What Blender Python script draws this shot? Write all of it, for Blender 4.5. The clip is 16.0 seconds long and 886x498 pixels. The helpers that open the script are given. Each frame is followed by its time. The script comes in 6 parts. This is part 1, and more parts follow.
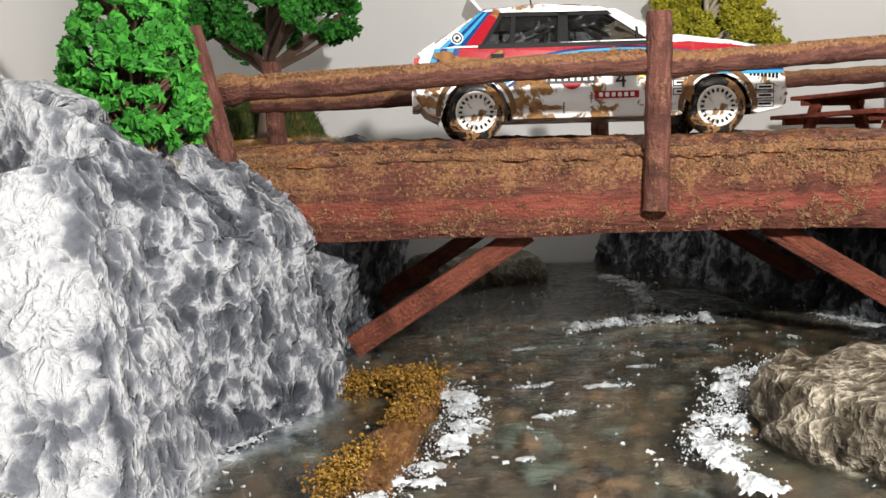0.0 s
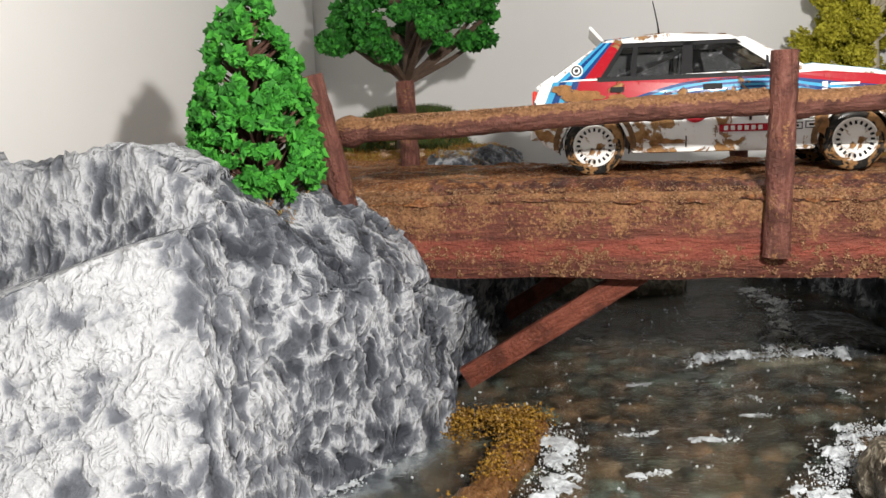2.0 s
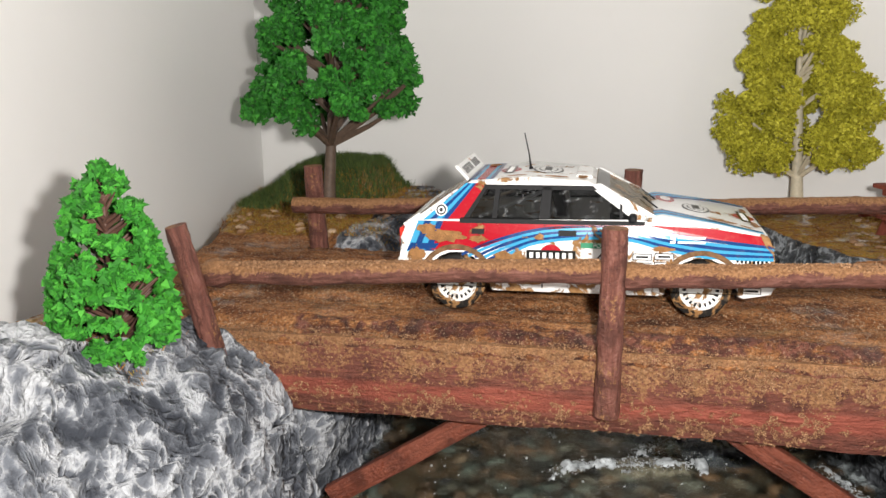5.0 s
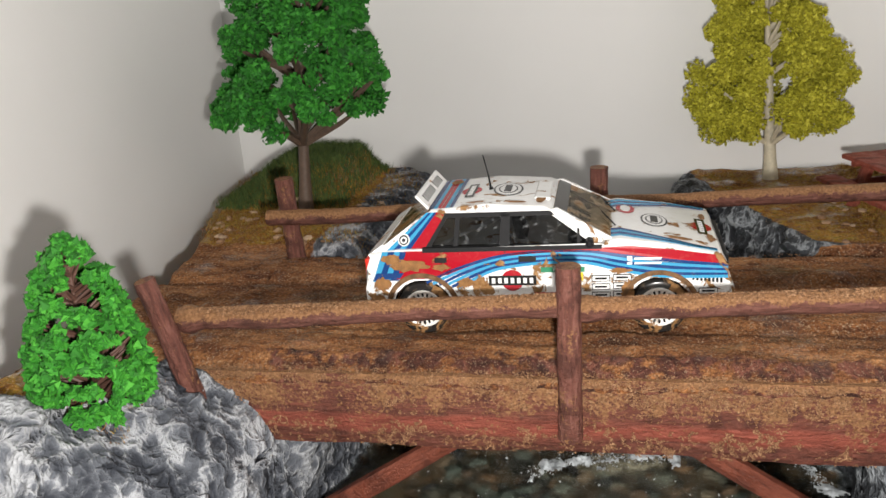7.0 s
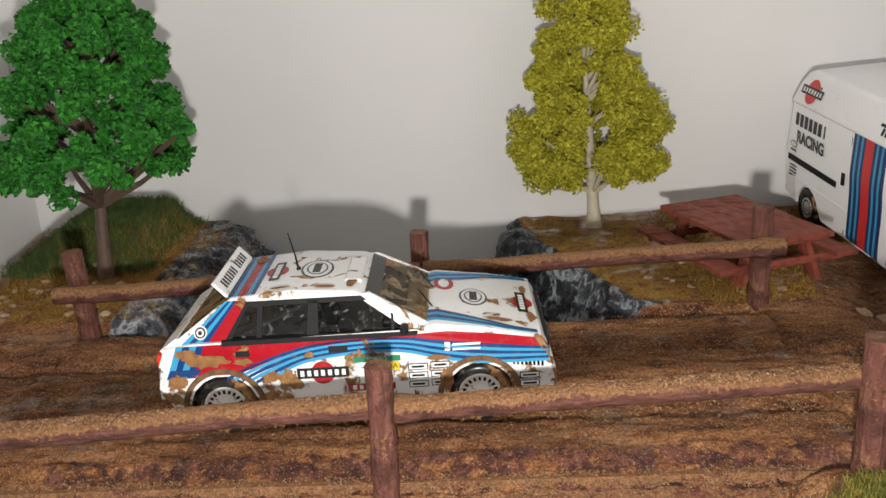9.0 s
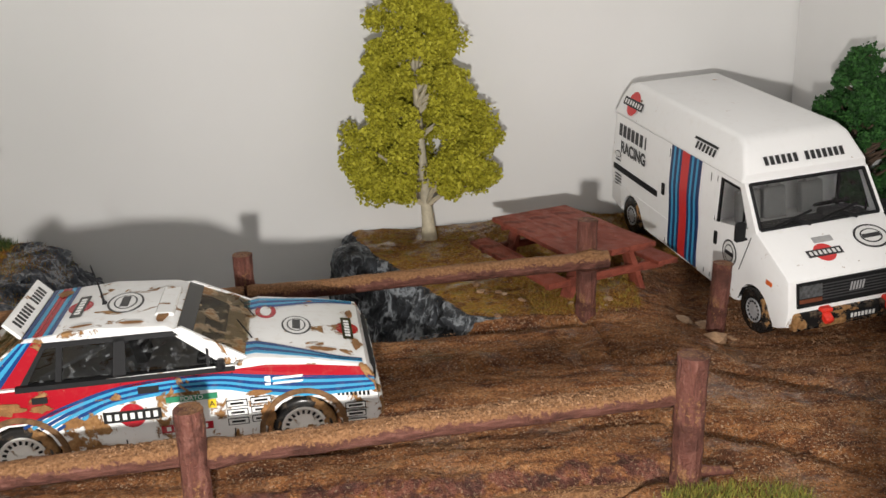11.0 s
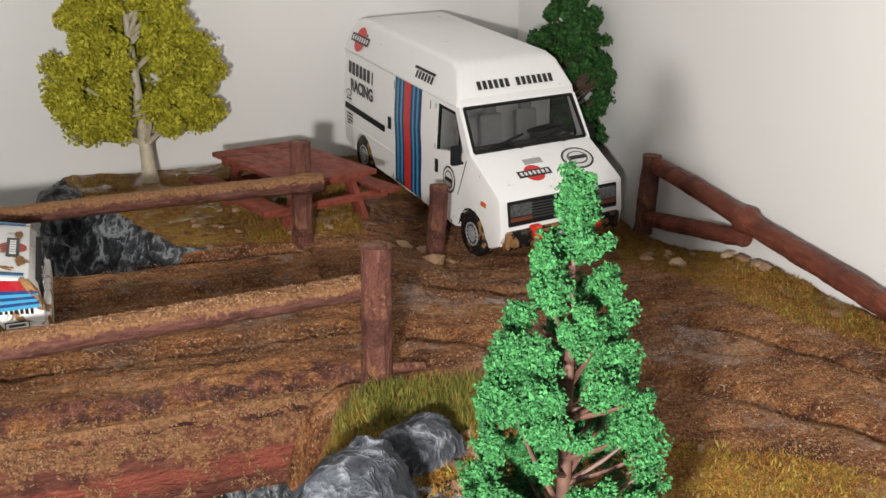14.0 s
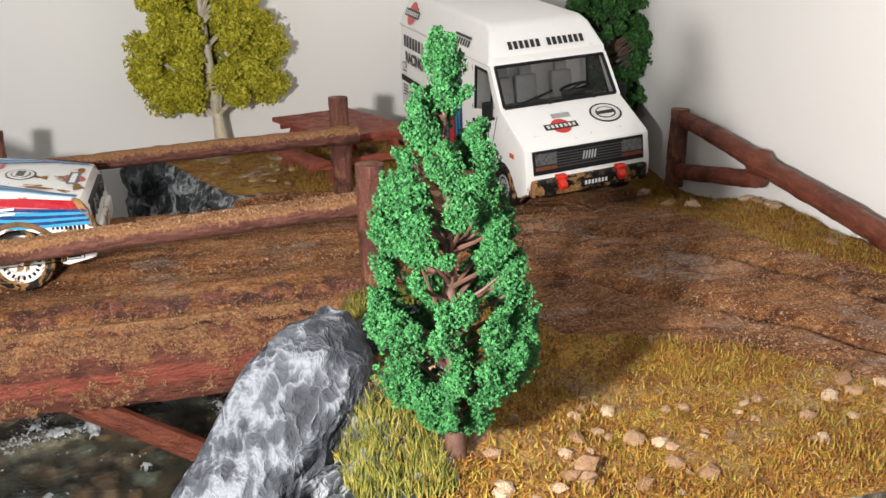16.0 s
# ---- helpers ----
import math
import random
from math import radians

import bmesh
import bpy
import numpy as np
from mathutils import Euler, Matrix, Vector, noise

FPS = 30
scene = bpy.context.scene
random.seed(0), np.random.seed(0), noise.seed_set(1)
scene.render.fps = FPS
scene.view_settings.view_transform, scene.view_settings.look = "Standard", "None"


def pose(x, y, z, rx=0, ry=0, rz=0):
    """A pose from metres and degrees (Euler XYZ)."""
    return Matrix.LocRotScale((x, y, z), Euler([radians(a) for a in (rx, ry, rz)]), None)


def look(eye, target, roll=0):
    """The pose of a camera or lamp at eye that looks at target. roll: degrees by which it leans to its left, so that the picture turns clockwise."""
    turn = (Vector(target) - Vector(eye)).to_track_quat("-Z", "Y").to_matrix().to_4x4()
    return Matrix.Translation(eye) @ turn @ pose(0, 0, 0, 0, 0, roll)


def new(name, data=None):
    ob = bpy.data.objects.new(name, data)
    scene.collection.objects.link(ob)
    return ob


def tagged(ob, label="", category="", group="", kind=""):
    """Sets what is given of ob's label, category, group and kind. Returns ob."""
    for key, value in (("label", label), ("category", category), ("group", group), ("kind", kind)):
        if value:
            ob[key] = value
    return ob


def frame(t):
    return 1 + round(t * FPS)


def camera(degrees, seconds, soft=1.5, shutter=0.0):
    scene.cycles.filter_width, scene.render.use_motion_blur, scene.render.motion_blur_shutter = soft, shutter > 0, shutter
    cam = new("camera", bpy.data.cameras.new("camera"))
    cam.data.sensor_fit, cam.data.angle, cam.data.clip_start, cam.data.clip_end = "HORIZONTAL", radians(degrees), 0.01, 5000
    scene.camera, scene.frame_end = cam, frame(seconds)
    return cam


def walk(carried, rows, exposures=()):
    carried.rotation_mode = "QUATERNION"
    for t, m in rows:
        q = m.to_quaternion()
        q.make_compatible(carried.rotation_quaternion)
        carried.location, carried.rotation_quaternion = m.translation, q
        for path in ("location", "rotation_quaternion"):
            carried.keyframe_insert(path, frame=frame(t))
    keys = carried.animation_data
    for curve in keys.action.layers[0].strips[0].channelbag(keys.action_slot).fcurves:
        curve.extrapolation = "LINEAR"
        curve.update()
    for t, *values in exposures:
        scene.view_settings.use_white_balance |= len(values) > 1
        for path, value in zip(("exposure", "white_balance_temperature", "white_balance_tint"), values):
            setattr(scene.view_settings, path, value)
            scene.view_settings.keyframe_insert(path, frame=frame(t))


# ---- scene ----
# One code unit is a centimetre of this table-top diorama (its vehicles are 1:43 models).
U = 0.01
cam = camera(52.8, 16.0)
ROWS = [
    (0, (-4.344, -19.218, 4.713), (-4.661, 0.670, 2.620), -1.58),
    (0.5, (-4.208, -18.943, 5.046), (-5.987, 0.886, 3.141), -1.75),
    (1, (-3.749, -18.965, 5.620), (-6.317, 0.782, 3.761), -1.63),
    (1.5, (-3.200, -18.776, 6.401), (-6.226, 0.891, 4.386), -1.62),
    (2, (-3.042, -19.205, 6.421), (-7.104, 0.167, 3.554), -1.84),
    (2.5, (-2.534, -19.265, 6.232), (-7.255, -0.230, 2.308), -1.79),
    (3, (-1.439, -19.065, 7.032), (-6.013, -0.011, 3.032), -1.42),
    (3.5, (-1.191, -19.048, 7.482), (-5.627, 0.030, 3.438), -1.29),
    (4, (-0.681, -18.687, 8.928), (-4.940, 0.396, 4.724), -0.61),
    (4.5, (0.161, -18.660, 10.239), (-4.163, 0.392, 5.959), -0.41),
    (4.7, (0.422, -18.614, 10.743), (-3.979, 0.408, 6.407), -0.40),
    (6.8, (1.597, -18.035, 13.638), (-2.975, 0.498, 7.669), -4.58),
    (7, (1.807, -18.035, 14.014), (-2.777, 0.425, 7.834), -4.66),
    (7.5, (2.247, -17.515, 13.644), (-2.147, 1.055, 7.659), -4.95),
    (8, (2.289, -16.920, 14.295), (-1.172, 1.962, 8.686), -4.61),
    (8.5, (2.067, -16.293, 14.633), (-0.082, 2.755, 8.929), -3.82),
    (9, (2.446, -15.801, 14.964), (1.244, 3.212, 8.874), -3.51),
    (9.2, (2.567, -15.875, 15.035), (1.788, 3.176, 8.998), -3.27),
    (11.3, (3.269, -14.729, 15.273), (5.786, 4.099, 9.013), -1.87),
    (11.5, (3.337, -14.513, 15.216), (6.175, 4.322, 9.117), -1.70),
    (12, (3.610, -14.209, 14.988), (7.386, 4.433, 8.806), -1.17),
    (12.5, (4.363, -14.367, 14.173), (9.179, 3.958, 7.770), -0.69),
    (13, (4.625, -14.494, 13.779), (10.072, 3.600, 7.226), -0.35),
    (13.5, (4.804, -14.710, 13.488), (11.150, 3.069, 6.881), 0.32),
    (14, (5.166, -15.259, 13.231), (11.836, 2.426, 6.695), 0.67),
    (14.5, (5.726, -16.326, 12.690), (12.367, 1.380, 6.179), 1.02),
    (15, (6.415, -16.861, 12.172), (12.192, 1.109, 5.562), 0.44),
    (15.5, (6.688, -17.741, 12.007), (11.311, 0.603, 5.517), -1.06),
    (16, (6.989, -18.243, 11.986), (11.160, 0.274, 5.686), -1.92),
]
EXPOSURES = ((0.0, 0.04), (2.0, -0.04), (3.5, 0.08), (4.5, 0.18), (7.0, -0.05), (8.0, 0.03), (8.5, -0.12), (9.0, -0.18), (11.5, -0.12), (12.5, -0.12), (14.5, -0.18), (15.0, 0.03), (16.0, 0.04))
walk(cam, [(t, look(Vector(e) * U, Vector(g) * U, roll)) for t, e, g, roll in ROWS], EXPOSURES)

# ---- light: a phone's torch held near the lens, and the soft light of the room ----
world = bpy.data.worlds.new("room_light")
scene.world = world
world.use_nodes = True
world.node_tree.nodes["Background"].inputs[0].default_value = (1.0, 0.96, 0.92, 1)
world.node_tree.nodes["Background"].inputs[1].default_value = 0.36
torch = bpy.data.lights.new("phone_torch", "POINT")
torch.energy, torch.shadow_soft_size, torch.color = 2.7, 0.45 * U, (1.0, 0.96, 0.91)
torch_ob = new("phone_torch", torch)
torch_ob.location = Vector((2.4, -17.2, 12.0)) * U
scene.view_settings.exposure = 0.0

# ---- materials ----
def rgba(c):
    return (c[0], c[1], c[2], 1.0)


def shader(name):
    m = bpy.data.materials.new(name)
    m.use_nodes = True
    nt = m.node_tree
    return m, nt, nt.nodes["Principled BSDF"]


def coords(nt, stretch=(1, 1, 1)):
    """Object coordinates in centimetres."""
    tc, mp = nt.nodes.new("ShaderNodeTexCoord"), nt.nodes.new("ShaderNodeMapping")
    mp.inputs["Scale"].default_value = [s / U for s in stretch]
    nt.links.new(tc.outputs["Object"], mp.inputs["Vector"])
    return mp.outputs[0]


def noise_tex(nt, vec, scale, detail=4.0, rough=0.55, warp=0.0):
    n = nt.nodes.new("ShaderNodeTexNoise")
    n.inputs["Scale"].default_value, n.inputs["Detail"].default_value = scale, detail
    n.inputs["Roughness"].default_value, n.inputs["Distortion"].default_value = rough, warp
    nt.links.new(vec, n.inputs["Vector"])
    return n.outputs["Fac"]


def ramp(nt, fac, stops):
    r = nt.nodes.new("ShaderNodeValToRGB")
    e = r.color_ramp.elements
    while len(e) < len(stops):
        e.new(0.5)
    for el, (p, c) in zip(e, stops):
        el.position, el.color = p, rgba(c)
    nt.links.new(fac, r.inputs["Fac"])
    return r.outputs["Color"]


def mask(nt, fac, lo, hi):
    r = nt.nodes.new("ShaderNodeMapRange")
    r.interpolation_type = "SMOOTHSTEP"
    r.inputs["From Min"].default_value, r.inputs["From Max"].default_value = lo, hi
    nt.links.new(fac, r.inputs["Value"])
    return r.outputs[0]


def mix(nt, fac, a, b, mode="MIX"):
    m = nt.nodes.new("ShaderNodeMix")
    m.data_type, m.blend_type = "RGBA", mode
    for sock, v in ((m.inputs["Factor"], fac), (m.inputs["A"], a), (m.inputs["B"], b)):
        if isinstance(v, (int, float)):
            sock.default_value = v
        elif isinstance(v, tuple):
            sock.default_value = rgba(v)
        else:
            nt.links.new(v, sock)
    return m.outputs["Result"]


def arith(nt, op, a, b):
    m = nt.nodes.new("ShaderNodeMath")
    m.operation = op
    for sock, v in zip(m.inputs, (a, b)):
        if isinstance(v, (int, float)):
            sock.default_value = v
        else:
            nt.links.new(v, sock)
    return m.outputs[0]


def bump(nt, bsdf, height, depth, strength=1.0):
    b = nt.nodes.new("ShaderNodeBump")
    b.inputs["Strength"].default_value, b.inputs["Distance"].default_value = strength, depth * U
    nt.links.new(height, b.inputs["Height"])
    nt.links.new(b.outputs[0], bsdf.inputs["Normal"])


def attr(nt, name):
    a = nt.nodes.new("ShaderNodeAttribute")
    a.attribute_name = name
    return a.outputs["Fac"]


def plain(name, c, rough=0.5, metal=0.0, vary=0.12, scale=6.0, coat=0.0, depth=0.004):
    m, nt, b = shader(name)
    v = coords(nt)
    n = noise_tex(nt, v, scale, 5)
    lo, hi = tuple(x * (1 - vary) for x in c), tuple(min(1, x * (1 + vary)) for x in c)
    nt.links.new(ramp(nt, n, [(0.3, lo), (0.7, hi)]), b.inputs["Base Color"])
    b.inputs["Roughness"].default_value, b.inputs["Metallic"].default_value = rough, metal
    b.inputs["Coat Weight"].default_value = coat
    bump(nt, b, noise_tex(nt, v, scale * 4, 3), depth)
    return m


def wood(name, dark, mid, light, dust=0.0, rough=0.6, stretch=(0.35, 2.2, 2.2), grain=4.0, lift=0.0, cap=0.3):
    """Stained wood with grain along local x, and sandy dust where its top faces up."""
    m, nt, b = shader(name)
    v, iso = coords(nt, stretch), coords(nt)
    g = noise_tex(nt, v, grain, 8, 0.65, 0.6)
    c = ramp(nt, g, [(0.28, dark), (0.5, mid), (0.74, light)])
    c = mix(nt, mask(nt, noise_tex(nt, iso, 1.6, 3), 0.52, 0.68), c, tuple(x * 0.55 for x in mid))
    if dust:
        geo = nt.nodes.new("ShaderNodeNewGeometry")
        sep = nt.nodes.new("ShaderNodeSeparateXYZ")
        nt.links.new(geo.outputs["Normal"], sep.inputs[0])
        fine = noise_tex(nt, iso, 11.0, 6, 0.8)
        wide = noise_tex(nt, iso, 1.3, 4)
        amount = arith(nt, "ADD", arith(nt, "MULTIPLY", sep.outputs["Z"], cap), arith(nt, "MULTIPLY", wide, 0.9))
        amount = arith(nt, "ADD", amount, arith(nt, "MULTIPLY", fine, 1.6))
        if lift:
            place = nt.nodes.new("ShaderNodeSeparateXYZ")
            nt.links.new(iso, place.inputs[0])
            away = arith(nt, "ABSOLUTE", arith(nt, "ADD", place.outputs["Z"], 0.30), 0.0)
            amount = arith(nt, "ADD", amount, arith(nt, "MULTIPLY", mask(nt, away, 0.1, 0.55), lift))
            amount = arith(nt, "ADD", amount, arith(nt, "MULTIPLY", place.outputs["Z"], lift * 0.5))
        soil = ramp(nt, noise_tex(nt, iso, 16, 5), [(0.3, (0.14, 0.062, 0.025)), (0.7, (0.34, 0.175, 0.080))])
        if lift:
            bare = mask(nt, arith(nt, "ADD", away, arith(nt, "MULTIPLY", arith(nt, "SUBTRACT", noise_tex(nt, v, 1.2, 4), 0.5), 0.5)), 0.30, 0.12)
            c = mix(nt, arith(nt, "MULTIPLY", bare, 0.8), c, ramp(nt, g, [(0.3, (0.15, 0.034, 0.022)), (0.7, (0.33, 0.085, 0.055))]))
        c = mix(nt, mask(nt, amount, 1.45 - dust, 1.55 - dust), c, soil)
    nt.links.new(c, b.inputs["Base Color"])
    nt.links.new(ramp(nt, noise_tex(nt, iso, 3, 3), [(0.3, (rough - 0.18,) * 3), (0.7, (rough + 0.15,) * 3)]), b.inputs["Roughness"])
    both = arith(nt, "ADD", g, arith(nt, "MULTIPLY", noise_tex(nt, iso, 14, 5), 0.8))
    b.inputs["Specular IOR Level"].default_value = 0.3
    bump(nt, b, both, 0.08)
    return m


def ridged(nt, v, scale, detail=5.0, warp=0.3):
    """Crumpled foil: sharp crests at every scale, about 0 to 1."""
    n = nt.nodes.new("ShaderNodeTexNoise")
    n.noise_type = "RIDGED_MULTIFRACTAL"
    for key, value in (("Scale", scale), ("Detail", detail), ("Roughness", 0.62), ("Lacunarity", 2.15), ("Offset", 0.9), ("Gain", 1.6), ("Distortion", warp)):
        n.inputs[key].default_value = value
    nt.links.new(v, n.inputs["Vector"])
    span = nt.nodes.new("ShaderNodeMapRange")
    span.inputs["From Min"].default_value, span.inputs["From Max"].default_value = 0.1, 1.9
    nt.links.new(n.outputs["Fac"], span.inputs["Value"])
    return span.outputs[0]


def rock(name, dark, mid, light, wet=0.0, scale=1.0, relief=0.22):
    """Crumpled-foil plaster rock: darker in the hollows, white drybrushed on the crests.
    The float layer 'white' says how far the colour is shifted towards pale grey."""
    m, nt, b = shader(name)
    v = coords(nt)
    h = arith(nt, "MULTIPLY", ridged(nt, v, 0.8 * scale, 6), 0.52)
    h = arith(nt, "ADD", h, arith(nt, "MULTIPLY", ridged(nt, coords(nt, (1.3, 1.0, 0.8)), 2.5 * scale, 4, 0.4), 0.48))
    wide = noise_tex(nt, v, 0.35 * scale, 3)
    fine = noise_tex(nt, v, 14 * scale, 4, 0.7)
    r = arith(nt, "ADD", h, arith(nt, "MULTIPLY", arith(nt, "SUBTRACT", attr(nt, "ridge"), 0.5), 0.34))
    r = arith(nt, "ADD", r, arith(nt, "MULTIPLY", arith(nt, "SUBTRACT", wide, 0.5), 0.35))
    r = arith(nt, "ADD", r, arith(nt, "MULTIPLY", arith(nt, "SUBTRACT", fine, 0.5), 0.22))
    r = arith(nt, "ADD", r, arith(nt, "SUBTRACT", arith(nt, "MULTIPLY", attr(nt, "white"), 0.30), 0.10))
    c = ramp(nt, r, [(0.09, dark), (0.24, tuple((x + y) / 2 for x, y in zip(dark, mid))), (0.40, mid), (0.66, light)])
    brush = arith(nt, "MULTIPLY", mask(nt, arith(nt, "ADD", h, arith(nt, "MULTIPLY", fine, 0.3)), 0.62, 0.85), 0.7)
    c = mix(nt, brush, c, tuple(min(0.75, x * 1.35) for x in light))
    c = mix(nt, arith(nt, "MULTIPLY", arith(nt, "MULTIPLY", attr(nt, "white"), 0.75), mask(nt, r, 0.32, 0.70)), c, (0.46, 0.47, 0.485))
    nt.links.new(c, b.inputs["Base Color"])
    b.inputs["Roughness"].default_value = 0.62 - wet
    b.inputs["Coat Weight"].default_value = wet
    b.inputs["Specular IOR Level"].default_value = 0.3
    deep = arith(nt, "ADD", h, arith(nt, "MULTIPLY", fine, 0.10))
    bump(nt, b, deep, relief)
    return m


def bank(name, dark, mid, light):
    """Rock that carries soil and moss: the float layers 'soil' and 'moss' say how much."""
    m = rock(name, dark, mid, light)
    nt = m.node_tree
    b = nt.nodes["Principled BSDF"]
    v = coords(nt)
    stone = b.inputs["Base Color"].links[0].from_socket
    g = noise_tex(nt, coords(nt, (0.45, 1.6, 1.0)), 1.7, 8, 0.7, 0.3)
    f = noise_tex(nt, v, 12, 5, 0.7)
    soil = ramp(nt, g, [(0.30, (0.050, 0.016, 0.007)), (0.42, (0.20, 0.078, 0.028)), (0.54, (0.36, 0.165, 0.062)), (0.70, (0.50, 0.275, 0.125))])
    soil = mix(nt, 0.75, soil, ramp(nt, f, [(0.38, (0.30, 0.24, 0.21)), (0.62, (1.5, 1.42, 1.36))]), "MULTIPLY")
    soil = mix(nt, 0.8, soil, ramp(nt, noise_tex(nt, v, 0.55, 5, 0.65), [(0.36, (0.50, 0.40, 0.36)), (0.50, (0.95, 0.90, 0.86)), (0.62, (1.2, 1.15, 1.1))]), "MULTIPLY")
    moss = ramp(nt, noise_tex(nt, v, 2.4, 6, 0.7), [(0.28, (0.16, 0.062, 0.015)), (0.42, (0.36, 0.16, 0.03)), (0.52, (0.50, 0.28, 0.035)), (0.64, (0.42, 0.31, 0.045)), (0.78, (0.17, 0.18, 0.03))])
    moss = mix(nt, 0.8, moss, ramp(nt, f, [(0.36, (0.22, 0.20, 0.18)), (0.62, (1.3, 1.2, 1.05))]), "MULTIPLY")
    moss = mix(nt, 0.5, moss, ramp(nt, noise_tex(nt, v, 0.9, 4, 0.6), [(0.40, (0.62, 0.42, 0.30)), (0.55, (1.0, 1.0, 1.0))]), "MULTIPLY")
    rag = arith(nt, "MULTIPLY", arith(nt, "SUBTRACT", noise_tex(nt, v, 2.6, 6), 0.5), 0.9)
    c = mix(nt, mask(nt, arith(nt, "ADD", attr(nt, "soil"), rag), 0.42, 0.56), stone, soil)
    c = mix(nt, mask(nt, arith(nt, "ADD", attr(nt, "moss"), rag), 0.42, 0.62), c, moss)
    nt.links.new(c, b.inputs["Base Color"])
    speck = mask(nt, noise_tex(nt, v, 17, 4, 0.7), 0.57, 0.63)
    c = mix(nt, arith(nt, "MULTIPLY", arith(nt, "MULTIPLY", speck, 0.75), attr(nt, "soil")), c, (0.70, 0.52, 0.34))
    nt.links.new(c, b.inputs["Base Color"])
    first = b.inputs["Normal"].links[0].from_node
    grit = nt.nodes.new("ShaderNodeBump")
    grit.inputs["Distance"].default_value = 0.12 * U
    nt.links.new(arith(nt, "MULTIPLY", arith(nt, "ADD", f, noise_tex(nt, v, 28, 3)), attr(nt, "soil")), grit.inputs["Height"])
    nt.links.new(arith(nt, "SUBTRACT", 1.0, arith(nt, "MULTIPLY", attr(nt, "soil"), 0.92)), first.inputs["Strength"])
    nt.links.new(first.outputs[0], grit.inputs["Normal"])
    nt.links.new(grit.outputs[0], b.inputs["Normal"])
    wet = mask(nt, noise_tex(nt, v, 0.7, 5, 0.65), 0.52, 0.60)
    b.inputs["Coat Roughness"].default_value = 0.16
    nt.links.new(arith(nt, "MULTIPLY", arith(nt, "MULTIPLY", wet, attr(nt, "soil")), 0.75), b.inputs["Coat Weight"])
    nt.links.new(ramp(nt, arith(nt, "MULTIPLY", wet, attr(nt, "soil")), [(0.0, (0.85,) * 3), (1.0, (0.32,) * 3)]), b.inputs["Roughness"])
    return m


def foliage(name, dark, mid, light):
    m, nt, b = shader(name)
    geo = nt.nodes.new("ShaderNodeNewGeometry")
    v = coords(nt)
    f = arith(nt, "ADD", arith(nt, "MULTIPLY", geo.outputs["Random Per Island"], 0.55), arith(nt, "MULTIPLY", noise_tex(nt, v, 2.5, 4), 0.45))
    nt.links.new(ramp(nt, f, [(0.2, dark), (0.5, mid), (0.85, light)]), b.inputs["Base Color"])
    b.inputs["Roughness"].default_value = 0.7
    bump(nt, b, noise_tex(nt, v, 30, 3), 0.03)
    return m


def paint(name, c, mud=0.5, low=0.0, high=3.0):
    """Model-car enamel with dried mud splashes, thicker towards the sills."""
    m, nt, b = shader(name)
    v = coords(nt)
    sep = nt.nodes.new("ShaderNodeSeparateXYZ")
    nt.links.new(v, sep.inputs[0])
    depth = mask(nt, sep.outputs["Z"], high, low)
    n = arith(nt, "ADD", arith(nt, "MULTIPLY", noise_tex(nt, v, 1.7, 7, 0.66, 0.5), 1.0), arith(nt, "MULTIPLY", depth, 0.09))
    k = mask(nt, n, 0.70 - 0.16 * mud, 0.735 - 0.16 * mud)
    soil = ramp(nt, noise_tex(nt, v, 7, 5), [(0.3, (0.17, 0.075, 0.022)), (0.7, (0.40, 0.23, 0.10))])
    haze = mix(nt, arith(nt, "MULTIPLY", mask(nt, noise_tex(nt, v, 4, 6), 0.5, 0.8), 0.35 * mud), c, (0.45, 0.33, 0.22))
    nt.links.new(mix(nt, k, haze, soil), b.inputs["Base Color"])
    nt.links.new(ramp(nt, k, [(0.0, (0.22,) * 3), (1.0, (0.85,) * 3)]), b.inputs["Roughness"])
    b.inputs["Specular IOR Level"].default_value = 0.28
    bump(nt, b, arith(nt, "MULTIPLY", k, noise_tex(nt, v, 12, 4)), 0.03)
    return m


def clear_glass(name, tint, rough=0.03, grime=0.0, dirt=(0.24, 0.14, 0.07), size=2.2, coat=0.3, smear=0.0):
    m, nt, b = shader(name)
    b.inputs["Base Color"].default_value = rgba(tint)
    b.inputs["Transmission Weight"].default_value = 1.0
    b.inputs["IOR"].default_value = 1.02
    b.inputs["Specular IOR Level"].default_value = 0.9
    b.inputs["Coat Weight"].default_value = coat
    b.inputs["Roughness"].default_value = rough
    if grime:
        v = coords(nt)
        k = mask(nt, noise_tex(nt, v, size, 7, 0.7, smear), 0.62 - grime * 0.2, 0.72 - grime * 0.2 + 0.1 * smear)
        nt.links.new(ramp(nt, k, [(0, (1, 1, 1)), (1, (0.0, 0.0, 0.0))]), b.inputs["Transmission Weight"])
        nt.links.new(mix(nt, k, tint, dirt), b.inputs["Base Color"])
        nt.links.new(ramp(nt, k, [(0, (rough,) * 3), (1, (0.8,) * 3)]), b.inputs["Roughness"])
    return m


def water_surface():
    m, nt, b = shader("resin_water")
    v = coords(nt)
    b.inputs["Base Color"].default_value = (0.80, 0.86, 0.80, 1)
    b.inputs["Transmission Weight"].default_value = 1.0
    b.inputs["IOR"].default_value = 1.36
    b.inputs["Roughness"].default_value = 0.015
    b.inputs["Specular IOR Level"].default_value = 0.25
    h = arith(nt, "ADD", noise_tex(nt, coords(nt, (1.0, 1.6, 1)), 1.5, 6, 0.6, 0.4), arith(nt, "MULTIPLY", noise_tex(nt, v, 6, 4), 0.3))
    bump(nt, b, h, 0.13)
    return m


